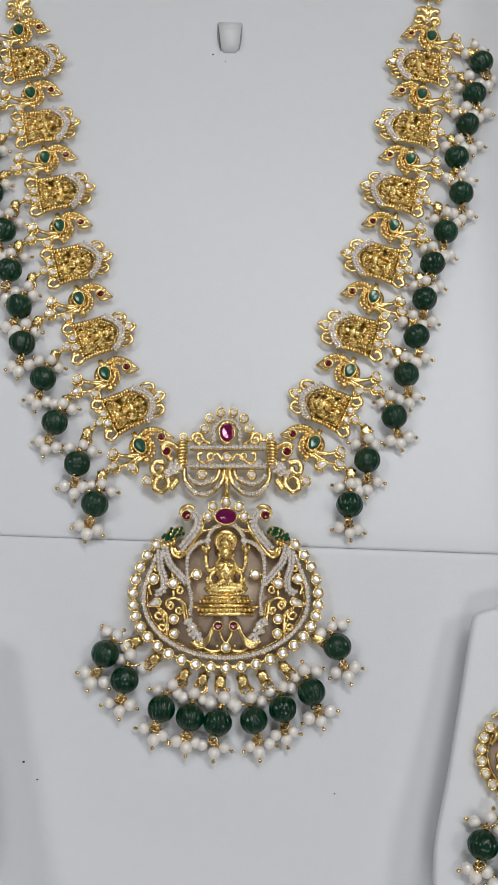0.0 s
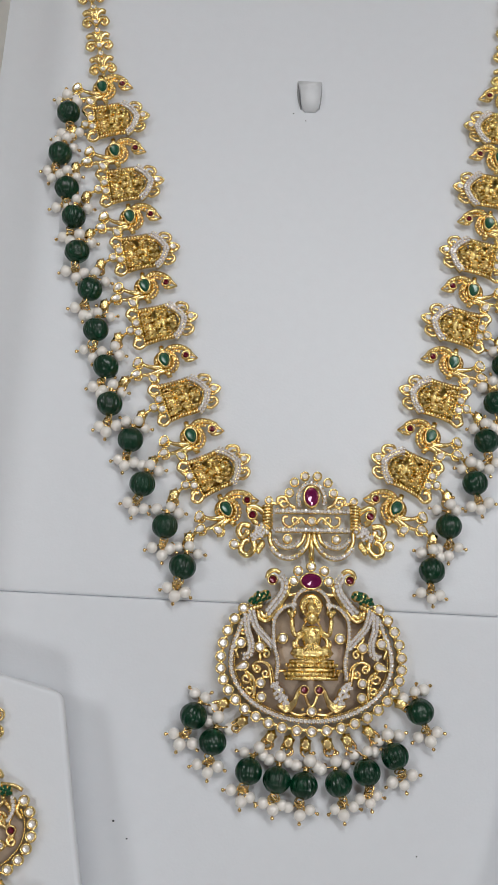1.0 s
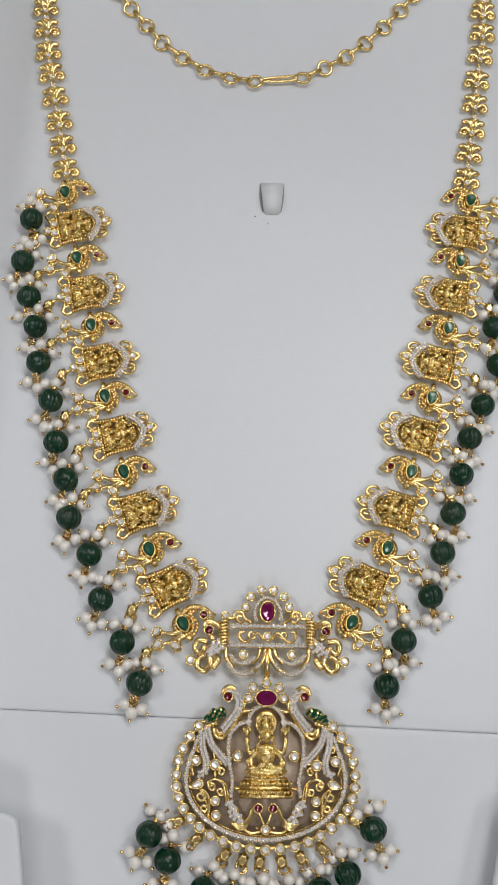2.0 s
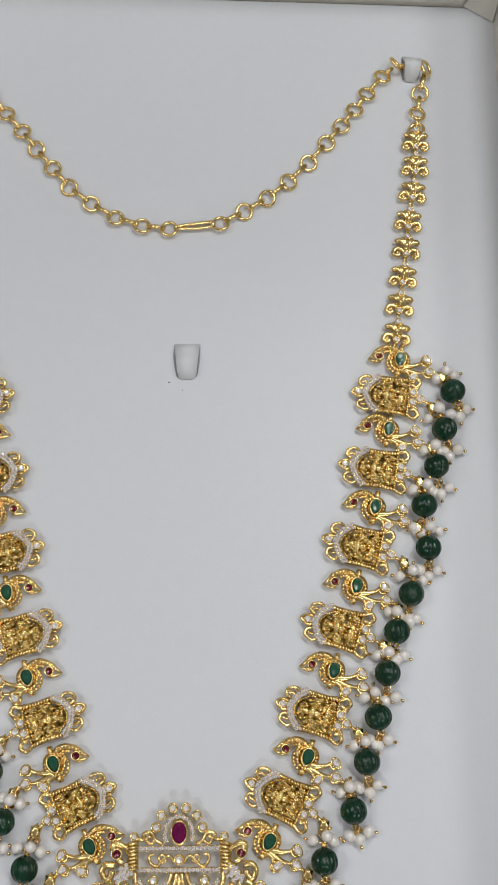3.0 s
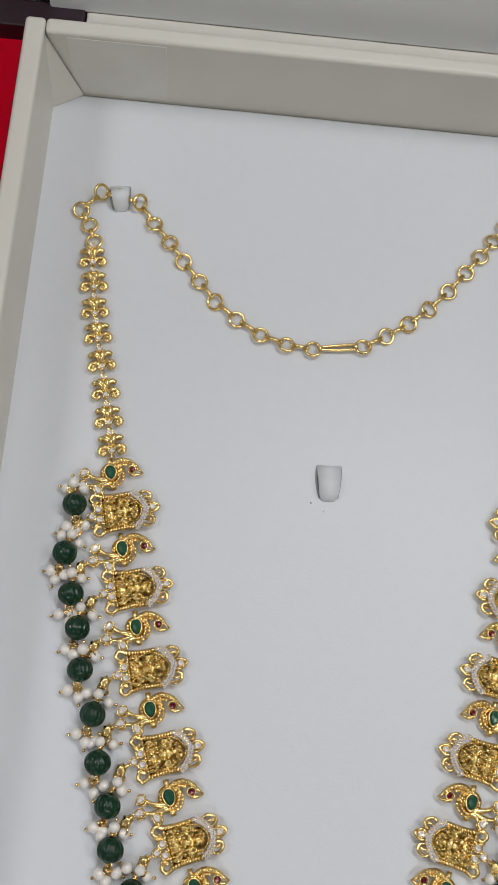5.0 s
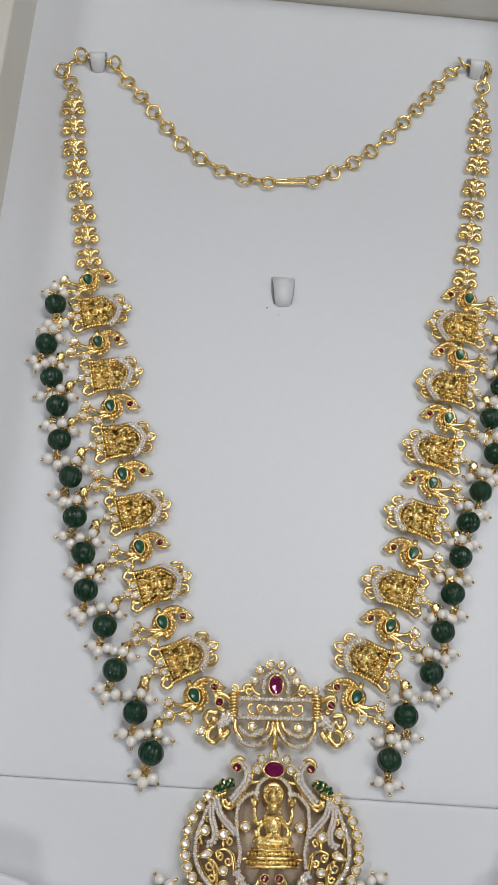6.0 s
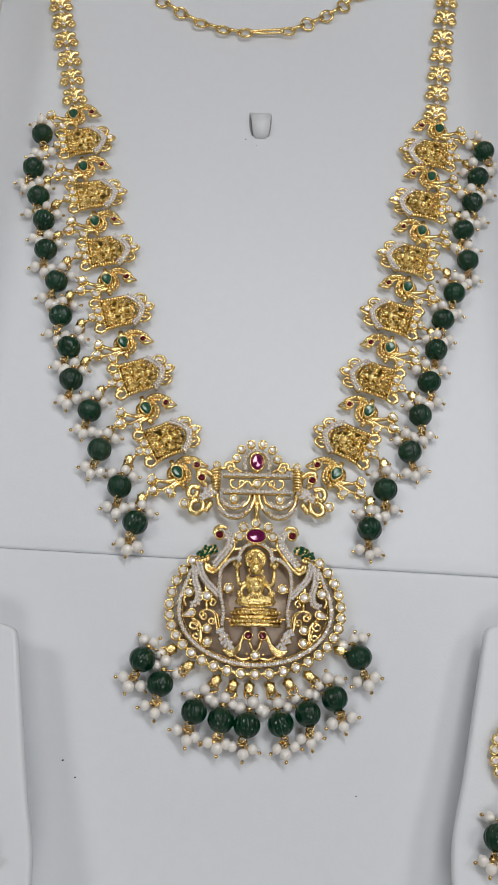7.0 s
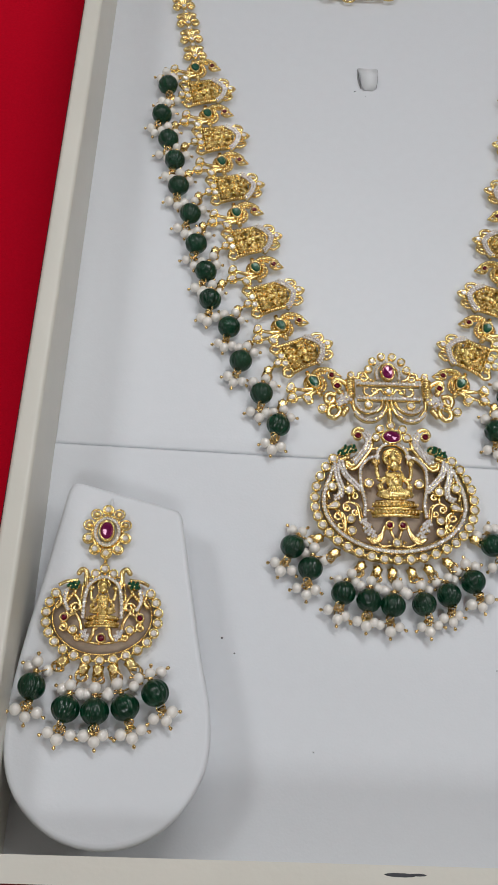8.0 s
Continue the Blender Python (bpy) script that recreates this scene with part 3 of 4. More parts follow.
def emerald_link(s):
    """A link with a drop-cut green stone, a scrolled neck with a red stone, and a tail of three white stones. s mirrors it; x points inwards."""
    gold, tail = Geo(), []
    X = lambda pts: flip(pts, s)
    bezel(gold, 0, 0, 1.55, 0.9, 2.0, 0.22, 1.0, 1.22, 0, 0.48)
    gold.revolve((0, 0, 0.5), [(0.1, 0), (3.1, 0), (3.0, 0.6), (0.1, 0.8)], 18)
    gold.rope(X(arc(0.15, -0.3, 2.45, 2.75, -200, 90, 20, 1.5)), 0.55, 1.6)
    gold.rope(X(arc(0.5, -0.8, 3.0, 3.1, -125, 40, 14, 1.2)), 0.58, 1.6)
    neck = bend([(0.9, 2.3, 1.4), (2.4, 3.0, 1.7), (4.2, 2.9, 1.9), (6.0, 1.9, 1.9), (7.3, 0.5, 1.7)], 5)
    gold.tube(X(neck), 0.8, 7)
    gold.rope(X([(p[0], p[1], p[2] + 0.35) for p in neck]), 0.68, 1.4)
    low_neck = bend([(1.9, 1.4, 1.4), (3.2, 2.0, 1.6), (4.6, 1.4, 1.6)], 5)
    gold.rope(X(low_neck), 0.52, 1.5)
    gold.rope(X(bend([(2.4, -0.9, 1.3), (3.2, 0.1, 1.4), (3.0, 1.4, 1.5)], 4)), 0.55, 1.5)
    gold.tube(X(bend([(5.3, -1.5, 1.5), (7.0, -1.9, 1.6), (9.0, -1.7, 1.2)], 4)), [0.35, 0.5, 0.6, 0.6, 0.55, 0.5, 0.4, 0.3, 0.15], 6)
    gold.tube(X(bend([(7.3, 0.5, 1.6), (8.0, -0.7, 1.6), (9.0, -1.6, 1.2)], 4)), [0.6, 0.6, 0.55, 0.5, 0.45, 0.4, 0.3, 0.2, 0.12], 6)
    bezel(gold, s * 6.0, -0.35, 0.85, 1.0, 1.8, lip=0.5)
    # two sweeping tail feathers and a short one, each ending in a white stone
    for k, (x, y, a, mid) in enumerate(((-7.3, 1.3, 60, (-4.2, -0.9)), (-8.5, -1.9, 85, (-4.8, -2.9)), (-4.4, -4.3, 150, (-2.6, -3.4)))):
        gold.tube(X(bend([(-0.9, -1.9 - 0.5 * k, 1.1), (*mid, 1.6), (x + 0.9, y - 0.5, 1.3)], 5)), [0.95, 0.92, 0.86, 0.8, 0.74, 0.68, 0.62, 0.58, 0.54, 0.5, 0.48], 6)
        gold.tube(X(bend([(x + 1.6, y - 0.4, 1.4), (x + 0.6, y - 1.7, 1.5), (x - 0.9, y - 1.2, 1.3)], 4)), 0.36, 6)
        bezel(gold, s * x, y, 1.0, 0.9, 1.5, 0.3, 1, 1.15, radians(s * -a), 0.42)
        tail.append((s * x, y, 2.15, s * -a))
    gold.tube(X([(-9.3, -2.1, 1.2), (-11.4, -2.6, 1.4)]), 0.5, 6)
    gold.tube([(0, 2.2, 1.0), (s * 0.2, 4.4, 0.9)], 0.75, 6)
    gold.tube([(0, -2.8, 1.0), (s * 0.2, -5.0, 0.9)], 0.75, 6)
    gold.ball((0, -4.0, 1.4), (1.0, 0.8, 0.7), 8, 5)
    em, rb = Geo(), Geo()
    em.gem((0, 0, 2.6), 1.5, 0.42, 12, 1.0, 1.22, 0, 0.22, 0.09)
    rb.gem((s * 6.0, -0.35, 2.45), 0.82, 0.4, 10, sunk=0.15)
    return [("emerald_link", gold.mesh("emerald_link"), GOLD, "gold link with scrolled neck and stone tail"),
            ("green_stone", em.mesh("green_stone", False), EMERALD, "drop-cut green stone"),
            ("red_stone", rb.mesh("red_stone", False), GARNET, "small round red stone")] + loose(tail, 1.0, 8, 1.15, 0.3)


def plaque_link(s, seed):
    """An arched openwork plaque with rope sides, a stone-set arch, three loops at its tip and a lumpy relief inside."""
    rng = random.Random(seed)
    gold, cz, relief, tail = Geo(), Geo(), Geo(), []
    X = lambda pts: flip(pts, s)
    for q in (-1, 1):
        side = bend([(-5.4, q * 5.3, 1.2), (-1.5, q * 4.9, 1.5), (3.2, q * 5.0, 1.6)], 5)
        gold.tube(X(side), 0.6, 6)
        for k, p in enumerate(along([(p[0], p[1], p[2] + 0.3) for p in side], 0.82)):
            gold.tube(X([(p[0] - 0.28, p[1] - 0.62, p[2]), (p[0], p[1], p[2] + 0.34), (p[0] + 0.28, p[1] + 0.62, p[2])]), 0.38, 5)
        pave(gold, cz, X(bend([(3.0, q * 5.4), (4.7, q * 3.9), (5.9, q * 2.2), (6.7, q * 0.3)], 5)), 1.7, 2.1, 0.5, 2)
        gold.tube(X(bend([(4.9, q * 4.2, 1.5), (6.3, q * 5.2, 1.7), (8.2, q * 4.3, 1.7), (8.3, q * 2.7, 1.6), (6.8, q * 2.0, 1.5)], 5)), 0.5, 6)
        gold.tube(X(bend([(5.9, q * 3.1, 1.4), (7.0, q * 3.6, 1.6), (7.7, q * 3.2, 1.4)], 4)), 0.42, 6)
        gold.tube(X(bend([(-5.2, q * 5.1, 1.2), (-7.2, q * 6.2, 1.5), (-8.4, q * 4.9, 1.6), (-7.4, q * 3.5, 1.6), (-6.2, q * 3.9, 1.5)], 5)), 0.62, 6)
        gold.tube(X(bend([(-8.2, q * 4.6, 1.4), (-7.6, q * 2.8, 1.5), (-5.4, q * 2.6, 1.4)], 5)), 0.5, 6)
        bezel(gold, s * -6.6, q * 1.5, 0.95, 1.0, 1.5, lip=0.4)
        tail.append((s * -6.6, q * 1.5, 2.3, 20 * q))
    gold.tube(X(bend([(6.8, 0.9, 1.5), (8.6, 1.4, 1.6), (10.3, 0.1, 1.4), (8.6, -1.3, 1.6), (6.8, -0.9, 1.5)], 5)), 0.46, 6)
    bezel(gold, s * 8.6, 0.05, 0.75, 1.0, 1.3, lip=0.32)
    tail.append((s * 8.6, 0.05, 2.15, 0))
    bezel(gold, s * -8.6, -0.3, 0.95, 0.9, 1.4, lip=0.4)
    tail.append((s * -8.6, -0.3, 2.15, 10))
    gold.tube(X([(-9.6, -0.5, 1.2), (-11.4, -1.2, 1.4)]), 0.45, 6)
    gold.rope(X([(-5.4, -5.0, 1.5), (-5.5, 5.0, 1.5)]), 0.46, 1.6)
    gold.rope(X(bend([(-4.4, 4.1, 1.8), (2.2, 4.0, 1.9), (5.4, 0, 2.0), (2.2, -4.0, 1.9), (-4.4, -4.1, 1.8)], 6)), 0.34, 1.6)
    relief.strip(X([(-5.6, 0, 0), (2.2, 0, 0)]), 9.6, 0.5, 1.0)
    relief.strip(X([(2.2, 0, 0), (4.8, 0, 0)]), 5.6, 0.5, 1.0)
    # plain lumps of a seated ornament, its head towards the arch
    relief.ball((s * -3.4, 0, 1.5), (1.3, 3.6, 1.1), 12, 7)
    relief.ball((s * -2.2, 1.7, 1.9), (0.9, 1.2, 1.0), 9, 6)
    relief.ball((s * -2.2, -1.7, 1.9), (0.9, 1.2, 1.0), 9, 6)
    relief.ball((s * -0.4, 0, 1.9), (1.8, 1.3, 1.2), 10, 7)
    relief.ball((s * 0.7, 0, 2.3), (1.0, 2.2, 1.1), 9, 6)
    relief.ball((s * 2.4, 0, 2.4), (1.2, 1.0, 1.2), 9, 6)
    relief.ball((s * 3.8, 0, 2.1), (0.9, 0.8, 0.8), 8, 5)
    for q in (-1, 1):
        relief.tube(X(bend([(0.6, q * 1.6, 2.4), (-0.6, q * 3.1, 2.4), (1.2, q * 3.3, 2.2)], 4)), 0.5, 6)
        relief.ball((s * 1.9, q * 3.0, 2.0), (0.8, 0.6, 0.7), 7, 5)
    for k in range(130):
        x = rng.uniform(-4.8, 4.2)
        w = 4.1 if x < 2.2 else 4.1 - 1.5 * (x - 2.2)
        relief.ball((s * x, rng.uniform(-w, w), 2.0 + rng.uniform(0, 1.2)), (rng.uniform(0.3, 0.75), rng.uniform(0.25, 0.45), 0.5), 6, 4)
    for k in range(7):
        y = -3.6 + 1.2 * k
        relief.tube(X(bend([(-4.9, y, 1.5), (-3.6, y + rng.uniform(-0.5, 0.5), 2.3), (-2.4, y * 0.8, 1.9)], 3)), 0.36, 5)
    for k in range(9):
        relief.ball((s * -4.6, -3.6 + 0.9 * k, 2.1), 0.5, 6, 4)
    return [("plaque_link", gold.mesh("plaque_link"), GOLD, "arched gold plaque link with rope edges"),
            ("relief", relief.mesh("relief"), DEEP_GOLD, "lumpy antique gold relief inside the arch"),
            ("pave", cz.mesh("pave", False), CZ, "tiny white stones along the arch")] + loose(tail, 0.92)


def flower_link():
    """A small fan of three petals with a curl on each side and two white stones."""
    gold, tail = Geo(), []
    for q in (-1, 1):
        gold.tube(flip(bend([(0.3, -1.6, 1.2), (1.6, -0.1, 1.5), (3.1, -0.2, 1.5), (3.6, -1.5, 1.4), (2.6, -2.3, 1.4), (1.8, -1.6, 1.4)], 5), q), 0.68, 6)
        gold.ball((q * 2.5, -1.3, 1.5), 0.62, 7, 5)
        gold.tube(flip(bend([(0.3, -0.6, 1.3), (0.9, 1.3, 1.8), (2.2, 2.4, 1.7), (3.5, 1.9, 1.4)], 4), q), [0.5, 0.56, 0.62, 0.68, 0.74, 0.8, 0.86, 0.9, 0.92, 0.92, 0.88, 0.8, 0.65], 6)
        gold.tube(flip(bend([(0.2, -0.2, 1.5), (0.6, 1.9, 2.0), (1.5, 3.2, 1.7)], 5), q), [0.46, 0.52, 0.58, 0.64, 0.68, 0.72, 0.74, 0.76, 0.76, 0.72, 0.62], 6)
    gold.tube(bend([(0, -0.4, 1.6), (0, 1.4, 2.1), (0, 3.0, 1.6)], 5), [0.4, 0.5, 0.6, 0.65, 0.7, 0.7, 0.65, 0.6, 0.5, 0.4, 0.25], 6)
    for y, r in ((-1.5, 0.75), (3.9, 0.72)):
        bezel(gold, 0, y, r, 0.9, 1.4, lip=0.3)
        tail.append((0, y, 2.15 + (0 if y < 0 else 0.1), 15))
    gold.ring((0, -3.2, 1.1), 0.8, 0.24, 10, 5, (1, 0, 0.5))
    return [("flower_link", gold.mesh("flower_link"), GOLD, "small fan-shaped gold flower link")] + loose(tail, 0.74)


def place(motif, parent, m):
    root = None
    for name, me, mat, label, *own in motif:
        ob = link(name, me, mat, root or parent, m if root is None else own[0] if own else None, label)
        if name == "pave":
            ob["kind"] = "stuff"
        root = root or ob
    return root


necklace = thing("necklace", "long gold necklace with green beads and pearls on the pad", "necklace")
SIDES = {
    -1: [(-65.6, 122.9), (-60.1, 101.6), (-54.1, 80.5), (-48.2, 59.1), (-41.1, 37.3), (-32.5, 15.9), (-22.0, -3.7)],
    1: [(56.6, 127.7), (53.4, 107.3), (49.7, 85.4), (44.8, 63.8), (39.0, 41.6), (32.5, 19.6), (23.2, -1.1)],
}
BEADS = {
    -1: [(-74.5, 112.8), (-75.6, 98.9), (-72.6, 87.9), (-69.8, 78.8), (-67.8, 67.9), (-63.2, 56.6), (-60.5, 44.5), (-56.8, 33.9), (-54.9, 23.3),
         (-48.5, 13.5), (-44.4, 1.5), (-37.7, -9.5), (-32.4, -19.9)],
    1: [(71.0, 118.5), (68.5, 107.5), (66.2, 97.0), (62.8, 86.0), (63.8, 74.5), (59.1, 62.0), (55.2, 52.0), (52.8, 41.2), (50.4, 30.0),
        (47.5, 18.8), (44.2, 6.8), (37.0, -5.4), (32.5, -17.5)],
}
FLOWERS = {
    -1: [(-78.1, 188.4), (-76.9, 180.5), (-75.7, 172.2), (-73.9, 164.4), (-72.0, 155.9), (-69.9, 147.4), (-68.1, 139.1), (-66.3, 130.9)],
    1: [(61.5, 196.1), (61.3, 187.9), (60.5, 179.4), (59.2, 170.2), (58.6, 161.6), (57.6, 152.7), (56.6, 144.0), (55.7, 135.2)],
}
flower = flower_link()
for s in (-1, 1):
    em, pts = emerald_link(-s), SIDES[s]
    plaques = [plaque_link(-s, 11 * k + s) for k in range(3)]
    rng = random.Random(7 + s)
    hang = []
    for i, (x, y) in enumerate(pts):
        a, b = pts[max(i - 1, 0)], pts[min(i + 1, 6)]
        lean = math.degrees(math.atan2(b[0] - a[0], a[1] - b[1]))
        place(em, necklace, pose(x * 0.001, y * 0.001, 0.0004, 0, 0, lean + rng.uniform(-2, 2)))
        hang.append((x, y, lean, 11.9, -2.7))
        if i < 6:
            lean2 = math.degrees(math.atan2(b[0] - x, y - b[1]))
            cx, cy = (x + b[0]) / 2, (y + b[1]) / 2
            cx, cy = cx - s * 1.6 * math.cos(radians(lean2)), cy - s * 1.6 * math.sin(radians(lean2))
            place(plaques[i % 3], necklace, pose(cx * 0.001, cy * 0.001, 0.0005, 0, 0, lean2 + s * 2 + rng.uniform(-2, 2)) @ pose(0, -0.0006, 0) @ Matrix.Diagonal((1.0, 0.95, 1.0, 1.0)))
            hang.append((cx, cy, lean2, 12.2, -1.6))
    for (x, y, lean, out, down), (bx, by) in zip(hang, BEADS[s]):
        c, q = math.cos(radians(lean)), math.sin(radians(lean))
        drop(necklace, bx, by, 0.0, x + c * s * out - q * down, y + q * s * out + c * down, rng)
    fl = FLOWERS[s]
    for i, (x, y) in enumerate(fl):
        a, b = fl[max(i - 1, 0)], fl[min(i + 1, 7)]
        place(flower, necklace, pose(x * 0.001, y * 0.001, 0, 0, 0, math.degrees(math.atan2(b[0] - a[0], a[1] - b[1]))))

# ---- back chain of round rings and short bars, with its hook ----
CHAIN = [(-78.4, 194.0), (-80.3, 199.2), (-83.4, 204.0), (-77.8, 210.1), (-72.0, 209.8), (-65.8, 207.9), (-60.9, 201.7), (-55.7, 196.0), (-51.0, 190.2), (-45.7, 184.2),
         (-40.4, 178.1), (-33.6, 173.1), (-26.2, 168.9), (-18.3, 166.6), (-10.4, 165.9), (4.5, 168.1), (11.3, 172.1), (17.9, 176.6), (24.0, 182.1),
         (29.8, 188.5), (35.0, 195.2), (39.4, 201.1), (43.3, 206.6), (47.0, 212.1), (51.6, 218.2), (55.6, 222.0), (60.5, 221.6), (64.7, 220.8), (63.0, 212.9), (62.2, 206.0), (61.8, 200.5)]
rng = random.Random(3)
for i, (x, y) in enumerate(CHAIN):
    tilt = (rng.uniform(-0.3, 0.3), rng.uniform(-0.3, 0.3), 1)
    up = 1.1
    if i in (3, 5, 25, 27):
        tilt, up = (rng.uniform(0.4, 0.9), rng.uniform(-0.6, 0.6), 0.7), 2.2
    g = Geo()
    g.ring((x, y, up), 2.25, 0.48, 20, 8, tilt)
    part("ring_link", g, GOLD, necklace, "round gold wire ring")
    if i < len(CHAIN) - 1:
        nx, ny = CHAIN[i + 1]
        d = unit(np.array((nx - x, ny - y)))
        g = Geo()
        if i == 14:
            for q in (-0.75, 0.75):
                off = np.array((-d[1], d[0])) * q
                g.tube(bend([(x + d[0] * 1.6 + off[0] * 0.4, y + d[1] * 1.6 + off[1] * 0.4, 1.5), ((x + nx) / 2 + off[0], (y + ny) / 2 + off[1], 1.3),
                             (nx - d[0] * 1.6 + off[0], ny - d[1] * 1.6 + off[1], 1.5)], 5), 0.48, 7)
            g.ball((x + d[0] * 2.0, y + d[1] * 2.0, 1.5), 0.9, 8, 5)
            g.ball((nx - d[0] * 2.2, ny - d[1] * 2.2, 1.5), (0.8, 1.2, 0.8), 8, 5)
            part("clasp", g, GOLD, necklace, "slim gold hook clasp")
        else:
            a, b = np.array((x, y)) + d * 1.7, np.array((nx, ny)) - d * 1.7
            g.tube([(a[0], a[1], 1.5), (b[0], b[1], 1.5)], 0.7, 7)
            g.ball((a[0], a[1], 1.4), 0.75, 7, 5)
            g.ball((b[0], b[1], 1.4), 0.75, 7, 5)
            part("bar_link", g, GOLD, necklace, "short gold bar between rings")


# ---- pendant ----
CZ_ROUND = {}


def set_stone(parent, gold, x, y, r, z=1.0, h=1.4, mat=None, name="white_stone", drop_=0.0, sx=1.0, sy=1.0, turn=0.0, keep=None):
    bezel(gold, x, y, r * 0.95, z, h, drop_, sx, sy, turn, 0.46)
    keep.append((x, y, round(r * 0.95, 3), z + h * 0.75, mat or CZ, name, drop_, sx, sy, turn))


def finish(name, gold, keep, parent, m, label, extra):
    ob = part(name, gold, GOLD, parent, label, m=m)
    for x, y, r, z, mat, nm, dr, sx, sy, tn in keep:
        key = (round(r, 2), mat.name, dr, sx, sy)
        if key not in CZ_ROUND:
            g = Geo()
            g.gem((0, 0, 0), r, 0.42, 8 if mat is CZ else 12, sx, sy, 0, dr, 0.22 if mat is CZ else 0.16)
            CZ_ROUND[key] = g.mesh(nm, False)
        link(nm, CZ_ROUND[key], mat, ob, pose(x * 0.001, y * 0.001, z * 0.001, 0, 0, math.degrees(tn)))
    for nm, geo, mat, smooth, lab in extra:
        sub = part(nm, geo, mat, ob, lab, smooth)
        if nm == "pave":
            sub["kind"] = "stuff"
    return ob


def centre_plate():
    """The upper centre piece: a stone-set crest over two bars, swags and side scrolls."""
    gold, pv, keep = Geo(), Geo(), []
    set_stone(None, gold, 0, 4.6, 1.9, 1.2, 2.0, RUBY, "red_stone", sx=1.0, sy=1.4, keep=keep)
    pave(gold, pv, arc(0, 4.2, 3.5, 4.2, -20, 200, 22), 1.3, 2.0, 0.53)
    for k in range(6):
        a = radians(8 + k * 32.8)
        set_stone(None, gold, 5.9 * math.cos(a), 5.0 + 5.6 * math.sin(a), 0.92, 0.9, 1.5, keep=keep)
    for v in (0.8, -4.3):
        pave(gold, pv, [(-9.6 + 19.2 * i / 12, v, 0) for i in range(13)], 1.5, 1.9, 0.59)
    set_stone(None, gold, 0, -1.9, 0.95, 1.0, 1.6, keep=keep)
    gold.tube([(0, -12.5, 0.9), (0, -4, 1.0)], 0.8, 6)
    for q in (-1, 1):
        Q = lambda pts: flip(pts, q)
        gold.tube(Q(bend([(1.2, -2.6, 1.4), (2.6, -0.9, 1.5), (4.2, -2.2, 1.5), (5.6, -3.4, 1.5), (7.2, -2.6, 1.5), (7.4, -0.9, 1.5), (6.2, -0.6, 1.5)], 5)), 0.44, 6)
        gold.tube(Q(curl(4.2, -1.4, 1.2, 200, 1.2, 1.5)), 0.38, 6)
        gold.tube(Q(bend([(4.2, 1.8, 1.5), (6.0, 2.8, 1.6), (7.0, 4.6, 1.6), (8.8, 4.3, 1.6), (9.0, 2.9, 1.5), (10.8, 3.0, 1.5), (11.5, 2.0, 1.4)], 5)), 0.51, 6)
        gold.tube(Q(curl(7.4, 3.0, 1.5, 90, 1.2, 1.5)), 0.46, 6)
        set_stone(None, gold, q * 11.3, 3.6, 0.75, 0.9, 1.4, keep=keep)
        for k in range(8):
            gold.ring((q * 11.6, 2.0 - 0.85 * k, 1.5), 1.2, 0.42, 12, 6, (0.15 * q, 1, 0))
        set_stone(None, gold, q * 6.4, -6.7, 0.95, 1.0, 1.6, keep=keep)
        gold.tube(Q(bend([(0.6, -5.0, 1.4), (-0.2 + 1.2, -7.5, 1.6), (2.6, -10.2, 1.7), (5.0, -11.6, 1.7)], 5)), 0.64, 6)
        gold.tube(Q(bend([(1.8, -5.0, 1.4), (2.6, -7.4, 1.6), (4.2, -8.9, 1.7)], 5)), 0.58, 6)
        gold.tube(Q(bend([(11.0, -4.6, 1.3), (10.8, -7.6, 1.5), (9.0, -10.4, 1.6)], 5)), 0.64, 6)
        pave(gold, pv, Q(arc(6.2, -6.6, 4.8, 5.2, 210, 330, 14)), 1.4, 1.8, 0.54)
        pave(gold, pv, Q(arc(6.4, -5.4, 3.7, 3.6, 215, 335, 12)), 1.2, 1.8, 0.50)
        cluster(gold, pv, [(q * 12.8, -4.4, 2.1), (q * 14.2, -5.5, 1.7), (q * 15.4, -6.4, 1.0)], 2.3)
        set_stone(None, gold, q * 15.6, -0.4, 1.05, 1.0, 1.6, GARNET, "red_stone", keep=keep)
        gold.tube(Q(bend([(14.2, -2.4, 1.2), (15.2, -1.8, 1.4), (16.6, 1.2, 1.6), (15.4, 2.0, 1.6), (13.6, 1.2, 1.5), (12.6, 0.2, 1.4)], 5)), 0.85, 7)
        gold.tube(Q(bend([(16.0, -3.2, 1.3), (18.2, -3.0, 1.5), (19.2, -4.6, 1.5), (18.4, -6.4, 1.5), (17.0, -5.6, 1.5), (16.8, -4.4, 1.5)], 5)), 0.86, 7)
        gold.tube(Q(bend([(15.4, -6.8, 1.3), (15.0, -9.0, 1.5), (16.6, -11.0, 1.5), (18.4, -10.2, 1.5), (18.2, -8.0, 1.5), (16.6, -7.0, 1.4)], 5)), 0.9, 7)
        for k in range(3):
            gold.ball((q * (13.0 + 0.5 * k), -8.2 - 0.7 * k, 1.6), (0.9, 1.3, 0.8), 8, 5)
        gold.tube(Q(bend([(18.6, -8.0, 1.4), (19.6, -8.2, 1.4)], 3)), 0.51, 6)
        set_stone(None, gold, q * 20.3, -8.3, 1.05, 0.9, 1.5, keep=keep)
    return finish("centre_plate", gold, keep, necklace, pose(0.0006, -0.0042, 0.0014, 0, 0, 2.2), "openwork gold centre piece with red stone crest",
                  [("pave", pv, CZ, False, "rows of tiny white stones")])


